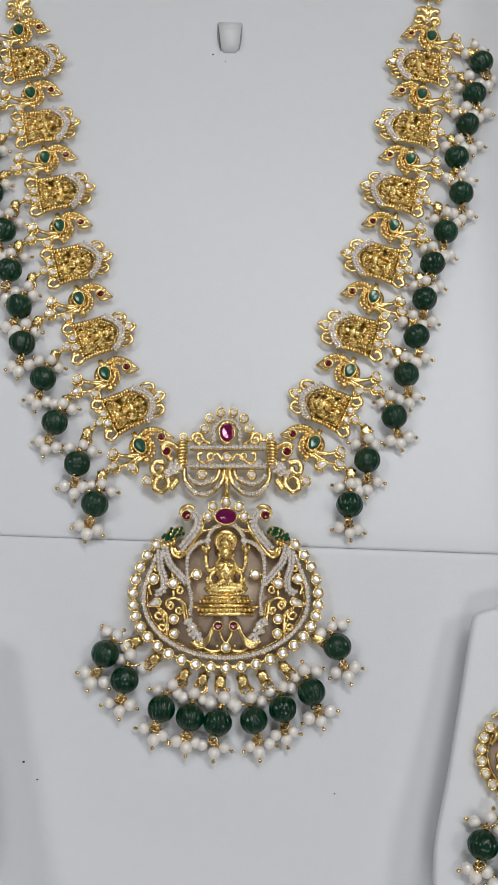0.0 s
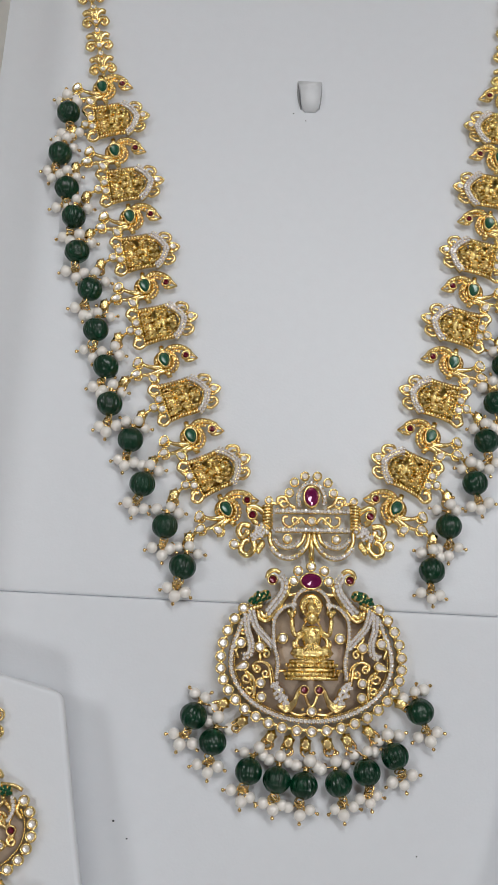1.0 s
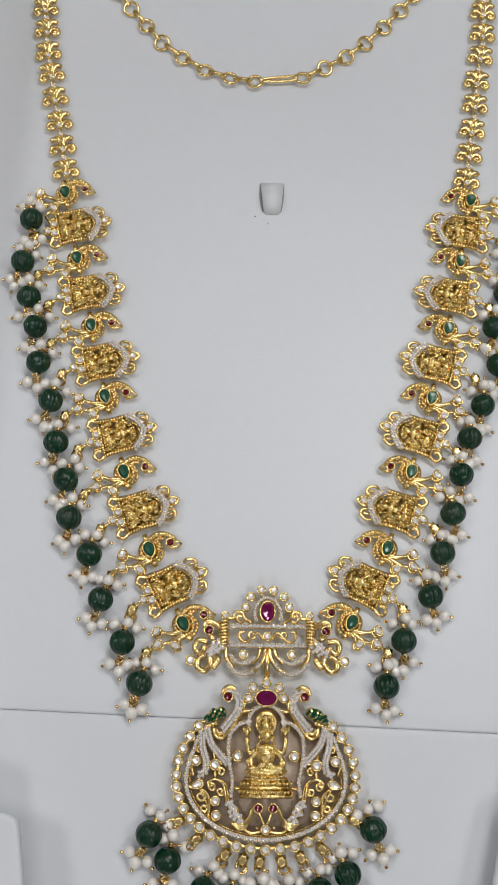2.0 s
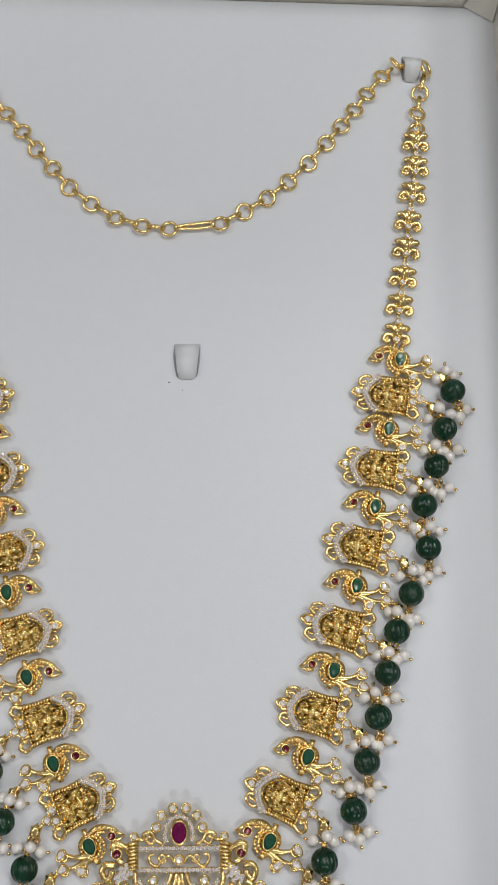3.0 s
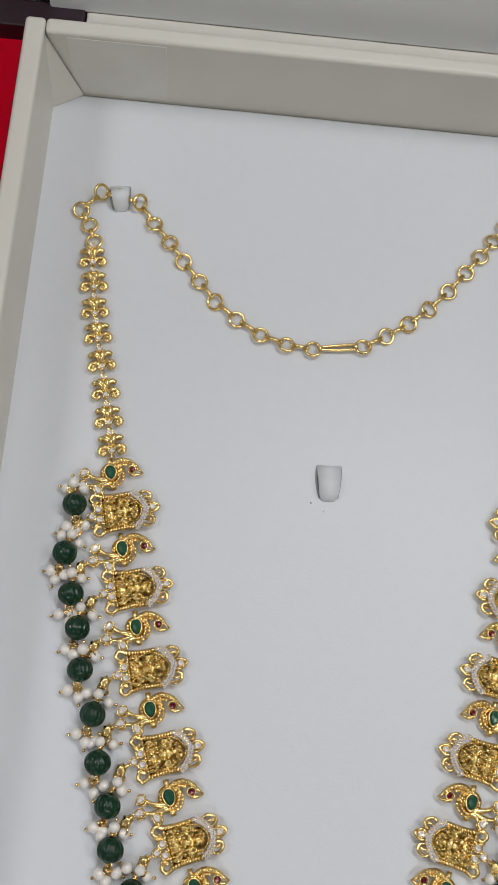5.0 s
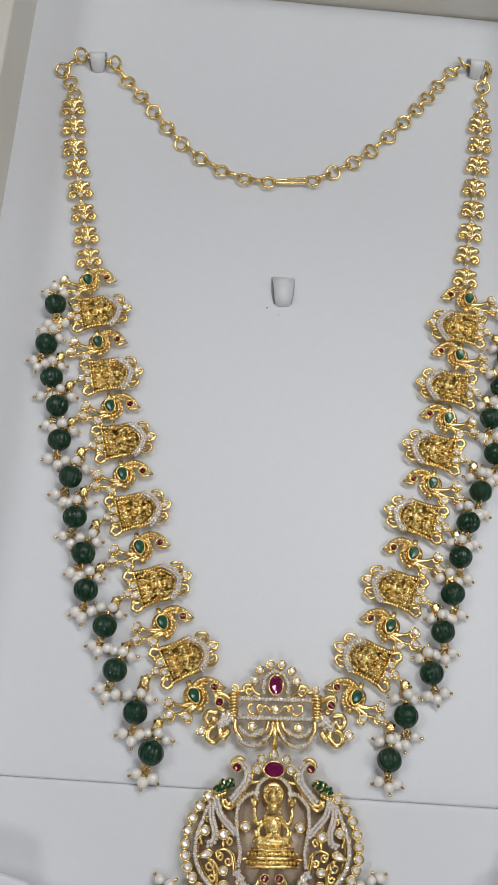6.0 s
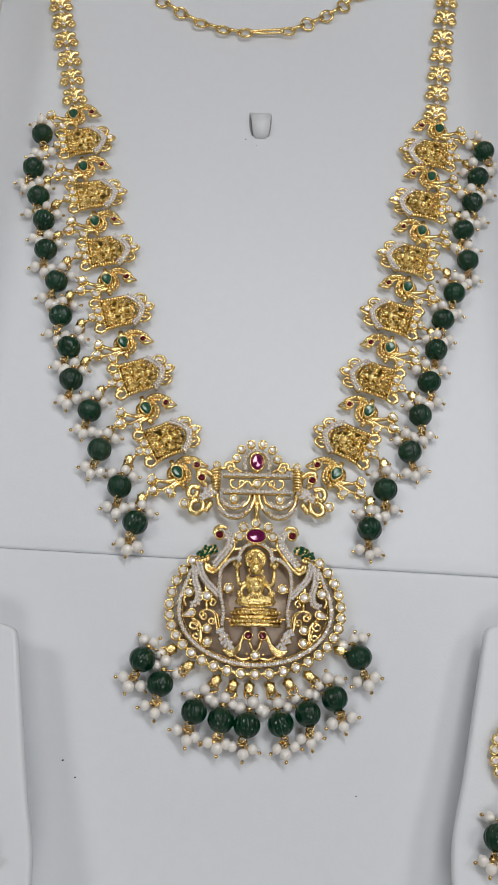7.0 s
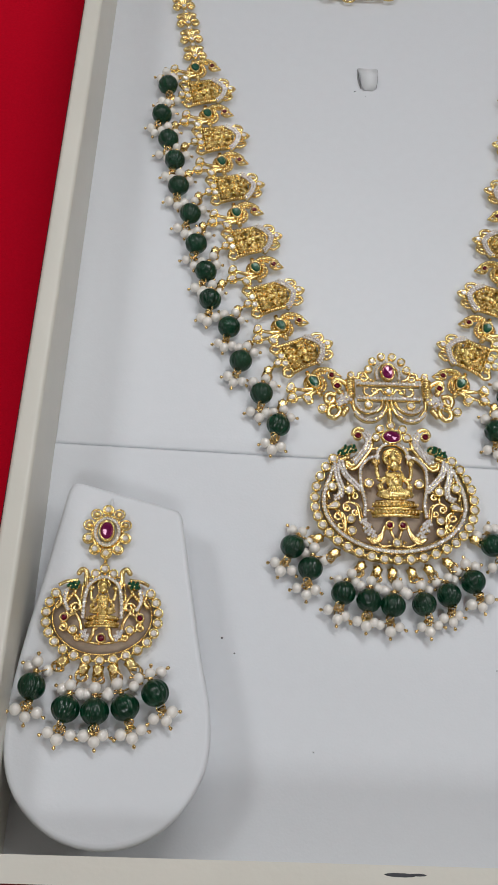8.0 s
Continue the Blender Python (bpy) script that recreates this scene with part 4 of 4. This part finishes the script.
def round_pendant():
    gold, pv, gp, keep = Geo(), Geo(), {-1: Geo(), 1: Geo()}, []
    def bowl(rx, ry, a0, a1, n, z=0.0):
        """A wide bowl-shaped line, taller above its widest point than below."""
        return [(p[0], p[1] if p[1] < -2.5 else -2.5 + 1.2 * (p[1] + 2.5), z) for p in arc(0, -2.5, rx, ry, a0, a1, n)]

    for x, y, _ in bowl(23.1, 17.0, -221, 41, 28):
        set_stone(None, gold, x, y, 1.08, 0.9, 1.5, keep=keep)
    gold.strip(bowl(22.9, 16.8, -220, 40, 60), 0.8, -1.7, 1.0)
    gold.strip(bowl(20.5, 14.6, -200, 20, 50), 0.6, -1.7, 1.2)
    pave(gold, pv, bowl(20.5, 14.6, -202, 22, 50), 1.5, 1.7, 0.62)
    gold.rope(bowl(19.5, 13.7, -185, 5, 50, 1.3), 0.26, 2.0)
    # halo and arch round the seated ornament
    pave(gold, pv, arc(0, 11.6, 4.6, 4.6, -15, 195, 24), 1.3, 1.9, 0.53)
    gold.revolve((0, 11.8, 0.8), [(0.1, 0), (3.0, 0), (3.0, 1.0), (2.5, 1.3), (0.1, 1.1)], 24)
    set_stone(None, gold, 0, 18.0, 2.0, 1.2, 2.0, RUBY, "red_stone", sx=1.35, sy=1.0, keep=keep)
    for k in range(5):
        a = radians(-5 + k * 47.5)
        set_stone(None, gold, 4.6 * math.cos(a), 18.3 + 3.5 * math.sin(a), 0.98, 1.0, 1.6, keep=keep)
    gold.ring((0, 22.4, 1.4), 1.0, 0.32, 12, 6, (1, 0, 0.3))
    set_stone(None, gold, 0, -14.6, 1.0, 1.0, 1.6, keep=keep)
    for q in (-1, 1):
        Q = lambda pts: flip(pts, q)
        pave(gold, pv, Q(bend([(4.2, 12.0), (7.0, 11.2), (9.3, 8.6), (9.7, 5.2), (9.5, 2.0), (8.6, -2.6), (8.9, -6.4)], 5)), 1.4, 1.9, 0.54)
        gold.tube(Q(bend([(1.8, 15.6, 1.2), (4.6, 14.6, 1.4), (6.4, 14.8, 1.5), (6.6, 16.2, 1.5), (5.2, 16.4, 1.4)], 5)), 0.46, 6)
        # curved necks with red stone heads and green shoulders
        pave(gold, pv, Q(bend([(8.2, 19.2), (7.0, 17.4), (7.4, 15.0), (9.2, 12.4), (11.0, 10.2)], 5)), 1.9, 2.1, 0.57, 2)
        gold.tube(Q(bend([(8.0, 20.0, 1.8), (9.4, 20.8, 1.8), (10.9, 20.2, 1.7), (11.4, 18.6, 1.6)], 5)), 0.64, 7)
        set_stone(None, gold, q * 10.0, 18.3, 1.05, 1.1, 1.7, GARNET, "red_stone", keep=keep)
        gold.tube(Q(bend([(6.2, 17.4, 1.5), (6.0, 15.0, 1.5), (8.2, 11.6, 1.5), (9.6, 9.6, 1.6), (11.4, 7.8, 1.7), (13.2, 8.4, 1.7), (13.6, 10.4, 1.6)], 5)), 0.58, 6)
        gold.tube(Q(bend([(10.6, 9.4, 1.6), (12.2, 8.9, 1.7), (13.0, 10.2, 1.6)], 5)), 0.64, 6)
        cluster(gold, gp[q], [(q * 11.8, 14.3, 1.5), (q * 13.4, 13.7, 1.7), (q * 15.0, 12.9, 1.2)], 2.2, 0.5)
        for k in range(5):
            gold.ball((q * (13.0 + 0.8 * k), 11.6 - 0.3 * k, 1.6), (0.7, 0.9, 0.7), 7, 5)
        # stone-set feather bands
        pave(gold, pv, Q(bend([(15.4, 10.4), (14.2, 6.4), (11.8, 3.6), (10.0, 1.6)], 5)), 1.9, 1.9, 0.52, 2)
        pave(gold, pv, Q(bend([(16.6, 9.4), (16.4, 5.6), (15.4, 2.2), (15.6, -0.4), (17.0, -1.2)], 5)), 1.9, 1.9, 0.52, 2)
        pave(gold, pv, Q(bend([(17.6, 8.0), (18.6, 5.0), (19.6, 1.4)], 5)), 1.4, 1.8, 0.54)
        for x, y, r in ((7.3, 3.4, 1.1), (13.1, 1.2, 1.15), (18.0, 2.2, 1.1), (12.9, -7.7, 1.0), (12.7, -11.2, 1.0)):
            set_stone(None, gold, q * x, y, r, 1.0, 1.6, keep=keep)
        set_stone(None, gold, q * 17.6, -3.7, 1.15, 1.0, 1.7, drop_=0.5, sy=1.25, turn=q * radians(70), keep=keep)
        set_stone(None, gold, q * 1.9, -9.4, 0.95, 1.2, 1.7, GARNET, "red_stone", keep=keep)
        # scrolls
        gold.tube(Q(bend([(13.1, -0.2, 1.2), (13.0, -2.0, 1.4)], 3)), 0.51, 6)
        sc = bend([(14.6, -4.8, 1.5), (14.8, -3.2, 1.5), (13.0, -2.4, 1.6), (11.0, -3.6, 1.6), (10.4, -6.2, 1.6), (10.0, -8.8, 1.5)], 5)
        gold.tube(Q(sc), 0.42, 6)
        gold.rope(Q([(p[0] - 0.7, p[1], 1.6) for p in sc[10:]]), 0.3)
        gold.tube(Q(curl(13.9, -4.4, 1.1, 60, 1.2, 1.5)), 0.44, 6)
        gold.tube(Q(bend([(16.6, -4.8, 1.4), (14.8, -6.4, 1.5), (14.4, -9.0, 1.5), (14.6, -11.4, 1.4)], 5)), 0.51, 6)
        gold.tube(Q(curl(16.6, -6.6, 1.5, 120, 1.2, 1.5)), 0.46, 6)
        gold.tube(Q(curl(15.8, -9.4, 1.2, 120, 1.2, 1.5)), 0.44, 6)
        # lower bodies with fanned tails
        cluster(gold, pv, [(q * 9.2, -8.4, 1.2), (q * 8.2, -10.2, 1.7), (q * 7.0, -12.0, 1.4)], 2.2)
        for k in range(4):
            gold.tube(Q(bend([(8.6 - 0.3 * k, -13.0 - 0.1 * k, 1.6), (6.6 - 0.2 * k, -14.6 + 0.5 * k, 1.8), (4.6 - 0.1 * k, -13.6 + 0.6 * k, 1.8), (3.6, -11.0 + 0.3 * k, 1.7), (2.9, -9.0, 1.6)], 5)), 0.46, 6)
        gold.tube(Q(bend([(1.6, -10.6, 1.4), (0.9, -12.6, 1.5), (0.2, -13.6, 1.4)], 4)), 0.44, 6)
        gold.ball((q * 2.2, -14.2, 1.5), 0.5, 6, 4)
        gold.tube(Q([(6.4, -4.6, 1.4), (9.0, -4.8, 1.2)]), 0.4, 6)
    for q in (-1, 1):
        Q = lambda pts: flip(pts, q)
        gold.tube(Q(curl(11.6, -0.6, 1.2, 30, 1.2, 1.5)), 0.42, 6)
        gold.tube(Q(curl(11.6, -5.4, 1.1, 200, 1.2, 1.5)), 0.4, 6)
        gold.rope(Q(bend([(16.9, -4.9, 1.5), (15.4, -7.6, 1.5), (14.2, -12.2, 1.4)], 6)), 0.36)
        gold.tube(Q(bend([(18.6, -1.6, 1.4), (19.2, 0.4, 1.5), (18.4, 1.2, 1.4)], 5)), 0.45, 6)
        gold.tube(Q(bend([(12.6, 6.0, 1.4), (13.4, 3.8, 1.5), (13.2, 2.4, 1.4)], 5)), 0.45, 6)
        gold.tube(Q(curl(17.4, 4.8, 1.0, 0, 1.2, 1.5)), 0.4, 6)
        gold.tube(Q(bend([(16.0, 12.0, 1.4), (17.4, 10.8, 1.5), (18.2, 9.4, 1.4)], 5)), 0.5, 6)
        gold.tube(Q([(9.5, 2.6, 1.2), (7.3, 3.4, 1.2)]), 0.45, 6)
        gold.tube(Q([(9.6, 1.8, 1.2), (13.1, 1.2, 1.2)]), 0.45, 6)
        gold.rope(Q(bend([(8.0, 12.8, 1.6), (10.6, 11.4, 1.6), (11.8, 8.8, 1.6)], 6)), 0.34)
        gold.tube(Q(bend([(6.8, -13.6, 1.4), (4.0, -15.4, 1.4), (1.2, -15.2, 1.4)], 5)), 0.4, 6)
    ob = finish("pendant", gold, keep, necklace, pose(0.0017, -0.0399, 0.0008, 3.6, 0, 2.2), "round openwork gold pendant edged with white stones",
                [("pave", pv, CZ, False, "bands of tiny white stones"), *(("green_feather", gp[q], GREEN_CZ, False, "feather of tiny green stones") for q in (-1, 1)),
                 ("figurine", seated_relief(), DEEP_GOLD, True, "plain seated gold relief on a tiered plinth")])
    back = [p[:2] for p in bowl(21.2, 15.2, -195, 15, 30)]
    back += [(18.6, 6.4), (16.4, 9.6), (12.6, 11.6), (9.2, 14.0), (6.4, 15.4), (-6.4, 15.4), (-9.2, 14.0), (-12.6, 11.6), (-16.4, 9.6), (-18.6, 6.4)]
    shade_plate(back, ob)
    return ob


def shade_plate(outline, parent, z0=-0.6):
    """A thin recessed plate, added so its brown gives the shade behind the openwork."""
    n, g = len(outline), Geo()
    g.add([(x, y, z) for z in (z0, z0 + 0.35) for x, y in outline],
          [tuple(range(n))[::-1], tuple(range(n, 2 * n))] + [(k, (k + 1) % n, n + (k + 1) % n, n + k) for k in range(n)])
    return part("shade_plate", g, WARM_SHADE, parent, "added dull brown plate standing for shade behind the openwork")


centre_plate()
round_pendant()
rng = random.Random(21)
for bx, by in [(-27.0, -56.0), (-21.9, -62.0), (-12.7, -68.5), (-5.7, -70.2), (1.0, -71.2), (9.6, -70.4), (16.5, -67.5), (23.4, -63.3), (29.5, -52.3)]:
    u, v = (bx - 1.7) * 0.93, by + 40.2
    t = math.atan2((v + 2.5) / 17.0, u / 23.1)
    drop(necklace, bx + 0.01 * (bx - 1.0), by - 1.4 + 0.01 * (by + 87.0), -0.2 - SLOPE * (-28 - by), 1.7 + 25.7 * math.cos(t), -42.5 + 19.6 * math.sin(t), rng)


# ---- earrings on raised cushions ----
def cushion(cx, cy, s, h):
    """A raised bell-shaped cushion, straight at its narrow top and round below."""
    base = bend([(-14.8, 33.6), (-13.4, 33.8), (0.0, 30.6), (14.0, 27.2), (15.6, 25.6), (18.6, 10.0), (22.8, -12.0), (26.2, -28.0), (25.4, -42.0), (17.0, -55.0), (4.0, -60.6), (-10.0, -58.0),
                 (-20.5, -48.0), (-24.0, -34.0), (-22.5, -14.0), (-18.6, 10.0), (-15.8, 30.0), (-14.8, 33.6)], 6)
    ring = [Vector((p[0], p[1])) for p in along(base, 1.6)[:-1]]
    n, verts, faces = len(ring), [], []
    for _ in range(2):
        ring = [(ring[k - 1] + 2 * ring[k] + ring[(k + 1) % n]) / 4 for k in range(n)]
    inward = []
    for k in range(n):
        t = (ring[(k + 1) % n] - ring[k - 1]).normalized()
        inward.append(Vector((t.y, -t.x)))
    prof = ((3.4, -10.0), (3.0, h - 3.4), (0.6, h - 2.4), (0.0, h - 1.6), (0.12, h - 0.9), (0.45, h - 0.35), (0.9, h - 0.08), (1.5, h))
    for d_, z in prof:
        verts += [(s * (p + q * d_).x, (p + q * d_).y, z) for p, q in zip(ring, inward)]
    for i in range(len(prof) - 1):
        for j in range(n):
            faces.append((i * n + j, i * n + (j + 1) % n, (i + 1) * n + (j + 1) % n, (i + 1) * n + j))
    faces += [tuple(range(n)), tuple((len(prof) - 1) * n + j for j in range(n))]
    g = Geo()
    g.add(verts, faces)
    ob = part("earring_cushion", g, PAD, m=pose(cx * 0.001, cy * 0.001, 0))
    ob.data.polygons[len(faces) - 1].use_smooth = False
    return tagged(ob, "raised white leatherette cushion holding an earring", "cushion", "earring cushions")


def earring(cx, cy, s, z, seed, turn):
    root = tagged(new("earring"), "gold drop earring with green beads and pearls on a white cushion", "earring", "pair of earrings")
    root.matrix_basis = pose(cx * 0.001, cy * 0.001, z * 0.001, 0, 0, turn)
    # flower top
    gold, pv, keep = Geo(), Geo(), []
    set_stone(None, gold, 0, 0, 1.75, 1.4, 2.0, RUBY, "red_stone", sx=1.0, sy=1.45, keep=keep)
    pave(gold, pv, arc(0, 0, 3.1, 3.8, 0, 360, 26), 1.3, 1.9, 0.53)
    for k in range(10):
        a = radians(90 + 36 * k)
        x, y = 5.1 * math.cos(a), 0.2 + 6.2 * math.sin(a)
        gold.ring((x, y, 1.5), 1.35, 0.3, 14, 6)
        if k in (0, 3, 4, 5, 6, 7):
            set_stone(None, gold, x, y, 0.85, 0.9, 1.5, keep=keep)
        else:
            gold.ball((x, y, 1.4), (0.9, 0.9, 0.7), 8, 5)
    gold.tube(arc(0, 0, 4.0, 4.7, 0, 360, 26, 1.1), 0.5, 6)
    finish("stud", gold, keep, root, None, "flower-shaped stud round an oval red stone", [("pave", pv, CZ, False, "ring of tiny white stones")])
    # crescent below
    gold, pv, gp, keep = Geo(), Geo(), {-1: Geo(), 1: Geo()}, []
    oy = -22.0
    for k in range(19):
        a = radians(-212 + 244 * k / 18)
        set_stone(None, gold, 14.3 * math.cos(a), oy - 1.2 + 11.5 * math.sin(a), 0.95, 0.9, 1.4, keep=keep)
    gold.strip(arc(0, oy - 1.2, 14.1, 11.3, -211, 31, 44), 0.6, 0.2, 1.0)
    gold.rope(arc(0, oy - 1.2, 12.6, 9.9, -205, 25, 40, 1.3), 0.3, 1.6)
    pave(gold, pv, bend([(-4.9, oy - 1.5), (-4.6, oy + 4.0), (-3.4, oy + 7.6), (0, oy + 9.4), (3.4, oy + 7.6), (4.6, oy + 4.0), (4.9, oy - 1.5)], 5), 1.3, 1.9, 0.53)
    for x, y, r in ((0, -10.4, 0.95), (-2.3, -11.8, 0.9), (2.3, -11.8, 0.9)):
        set_stone(None, gold, x, y, r, 1.0, 1.5, keep=keep)
    gold.tube([(0, -6.5, 1.1), (0, -13, 1.1)], 0.5, 6)
    set_stone(None, gold, 0, oy - 7.0, 0.95, 1.0, 1.5, GARNET, "red_stone", keep=keep)
    for q in (-1, 1):
        Q = lambda pts: flip(pts, q)
        neck = bend([(4.2, oy + 6.6, 1.5), (4.6, oy + 8.4, 1.8), (4.6, oy + 10.6, 2.0), (5.8, oy + 11.4, 2.0), (6.6, oy + 10.4, 1.8)], 5)
        gold.tube(Q(neck), 0.7, 7)
        gold.rope(Q(neck), 0.72)
        cluster(gold, gp[q], [(q * 7.0, oy + 7.2, 1.1), (q * 8.2, oy + 7.0, 1.2)], 2.1, 0.5)
        pave(gold, pv, Q(bend([(9.4, oy + 5.6), (9.8, oy + 3.0), (8.8, oy + 0.6)], 5)), 1.6, 1.8, 0.54)
        for k in range(5):
            gold.ball((q * (7.2 + 0.5 * k), oy + 5.6 - 0.7 * k, 1.5), 0.6, 7, 5)
        set_stone(None, gold, q * 9.6, oy - 1.6, 0.85, 1.0, 1.4, GARNET, "red_stone", keep=keep)
        set_stone(None, gold, q * 7.2, oy - 4.8, 0.85, 1.0, 1.4, keep=keep)
        gold.tube(Q(bend([(8.8, oy - 1.4, 1.4), (7.0, oy - 0.4, 1.5), (5.6, oy - 2.4, 1.5), (5.0, oy - 5.0, 1.5)], 5)), 0.46, 6)
        gold.tube(Q(curl(6.8, oy + 1.2, 1.4, 0, 1.2, 1.5)), 0.44, 6)
        cluster(gold, pv, [(q * 4.6, oy - 5.8, 1.1), (q * 3.8, oy - 6.8, 0.9)], 2.0)
        gold.tube(Q(bend([(3.2, oy - 7.6, 1.4), (2.2, oy - 6.0, 1.5), (2.0, oy - 4.6, 1.5), (1.0, oy - 4.2, 1.5)], 5)), 0.54, 6)
    for q in (-1, 1):
        Q = lambda pts: flip(pts, q)
        gold.rope(Q(arc(0, oy, 10.6, 8.2, -90, -10, 16, 1.3)), 0.36)
        gold.tube(Q(curl(8.2, oy + 0.2, 1.3, 160, 1.3, 1.5)), 0.4, 6)
        gold.tube(Q(curl(9.8, oy - 4.0, 1.3, 60, 1.3, 1.5)), 0.4, 6)
        gold.tube(Q(curl(6.0, oy - 6.6, 1.1, 120, 1.2, 1.5)), 0.38, 6)
        gold.tube(Q(bend([(11.8, oy + 1.0, 1.4), (10.6, oy + 2.6, 1.5), (11.2, oy + 4.4, 1.5), (12.2, oy + 5.0, 1.4)], 5)), 0.5, 6)
        gold.tube(Q(bend([(4.9, oy - 1.0, 1.4), (6.0, oy + 2.8, 1.5), (7.4, oy + 4.8, 1.5)], 5)), 0.5, 6)
        gold.tube(Q(bend([(6.6, oy + 8.6, 1.5), (9.6, oy + 8.2, 1.6), (11.6, oy + 7.2, 1.4)], 5)), 0.5, 6)
        gold.rope(Q(bend([(2.4, oy + 9.6, 1.4), (4.6, oy + 9.0, 1.5), (5.4, oy + 6.4, 1.5), (5.8, oy + 2.0, 1.5)], 5)), 0.4)
    fig = Geo()
    small = seated_relief(0.62)
    fig.add([(x, y + oy + 0.2, z_ - 0.4) for x, y, z_ in small.v], small.f)
    finish("crescent", gold, keep, root, None, "openwork gold crescent edged with white stones",
           [("pave", pv, CZ, False, "tiny white stones"), *(("green_feather", gp[q], GREEN_CZ, False, "feather of tiny green stones") for q in (-1, 1)),
            ("figurine", fig, DEEP_GOLD, True, "plain seated gold relief on a tiered plinth")])
    crescent = [ob for ob in root.children if ob.name.startswith("crescent")][0]
    shade_plate([(13.2 * math.cos(radians(a)), oy - 1.2 + 10.6 * math.sin(radians(a))) for a in range(-205, 26, 10)] + [(9.0, oy + 6.4), (4.4, oy + 8.6), (-4.4, oy + 8.6), (-9.0, oy + 6.4)], crescent, 0.1)
    # the cushion's small slit tab, modelled as a peg above the stud
    cushion_tab = Geo()
    cushion_tab.tube([(0.7, 6.4, 0.6), (0.8, 9.8, 0.9)], 0.42, 8)
    part("cushion_tab", cushion_tab, TAB, root, "small pale tab of the cushion above the stud")
    rng = random.Random(seed)
    for bx, by in ((-16.0, -40.8), (-7.4, -46.2), (-0.3, -46.8), (7.0, -45.8), (14.2, -42.2)):
        t = math.atan2((by - oy) / 11.5, bx * 0.92 / 14.3)
        drop(root, s * bx, by - 1.0, 0.2, s * 16.4 * math.cos(t), oy - 1.2 + 13.7 * math.sin(t), rng)
    return root


cushion(-74.0, -80.6, 1, 14.0)
cushion(78.0, -71.6, -1, 8.0)
earring(-77.8, -62.1, 1, 14.2, 5, 2.5)
earring(77.7, -55.2, -1, 8.2, 8, -2.0)
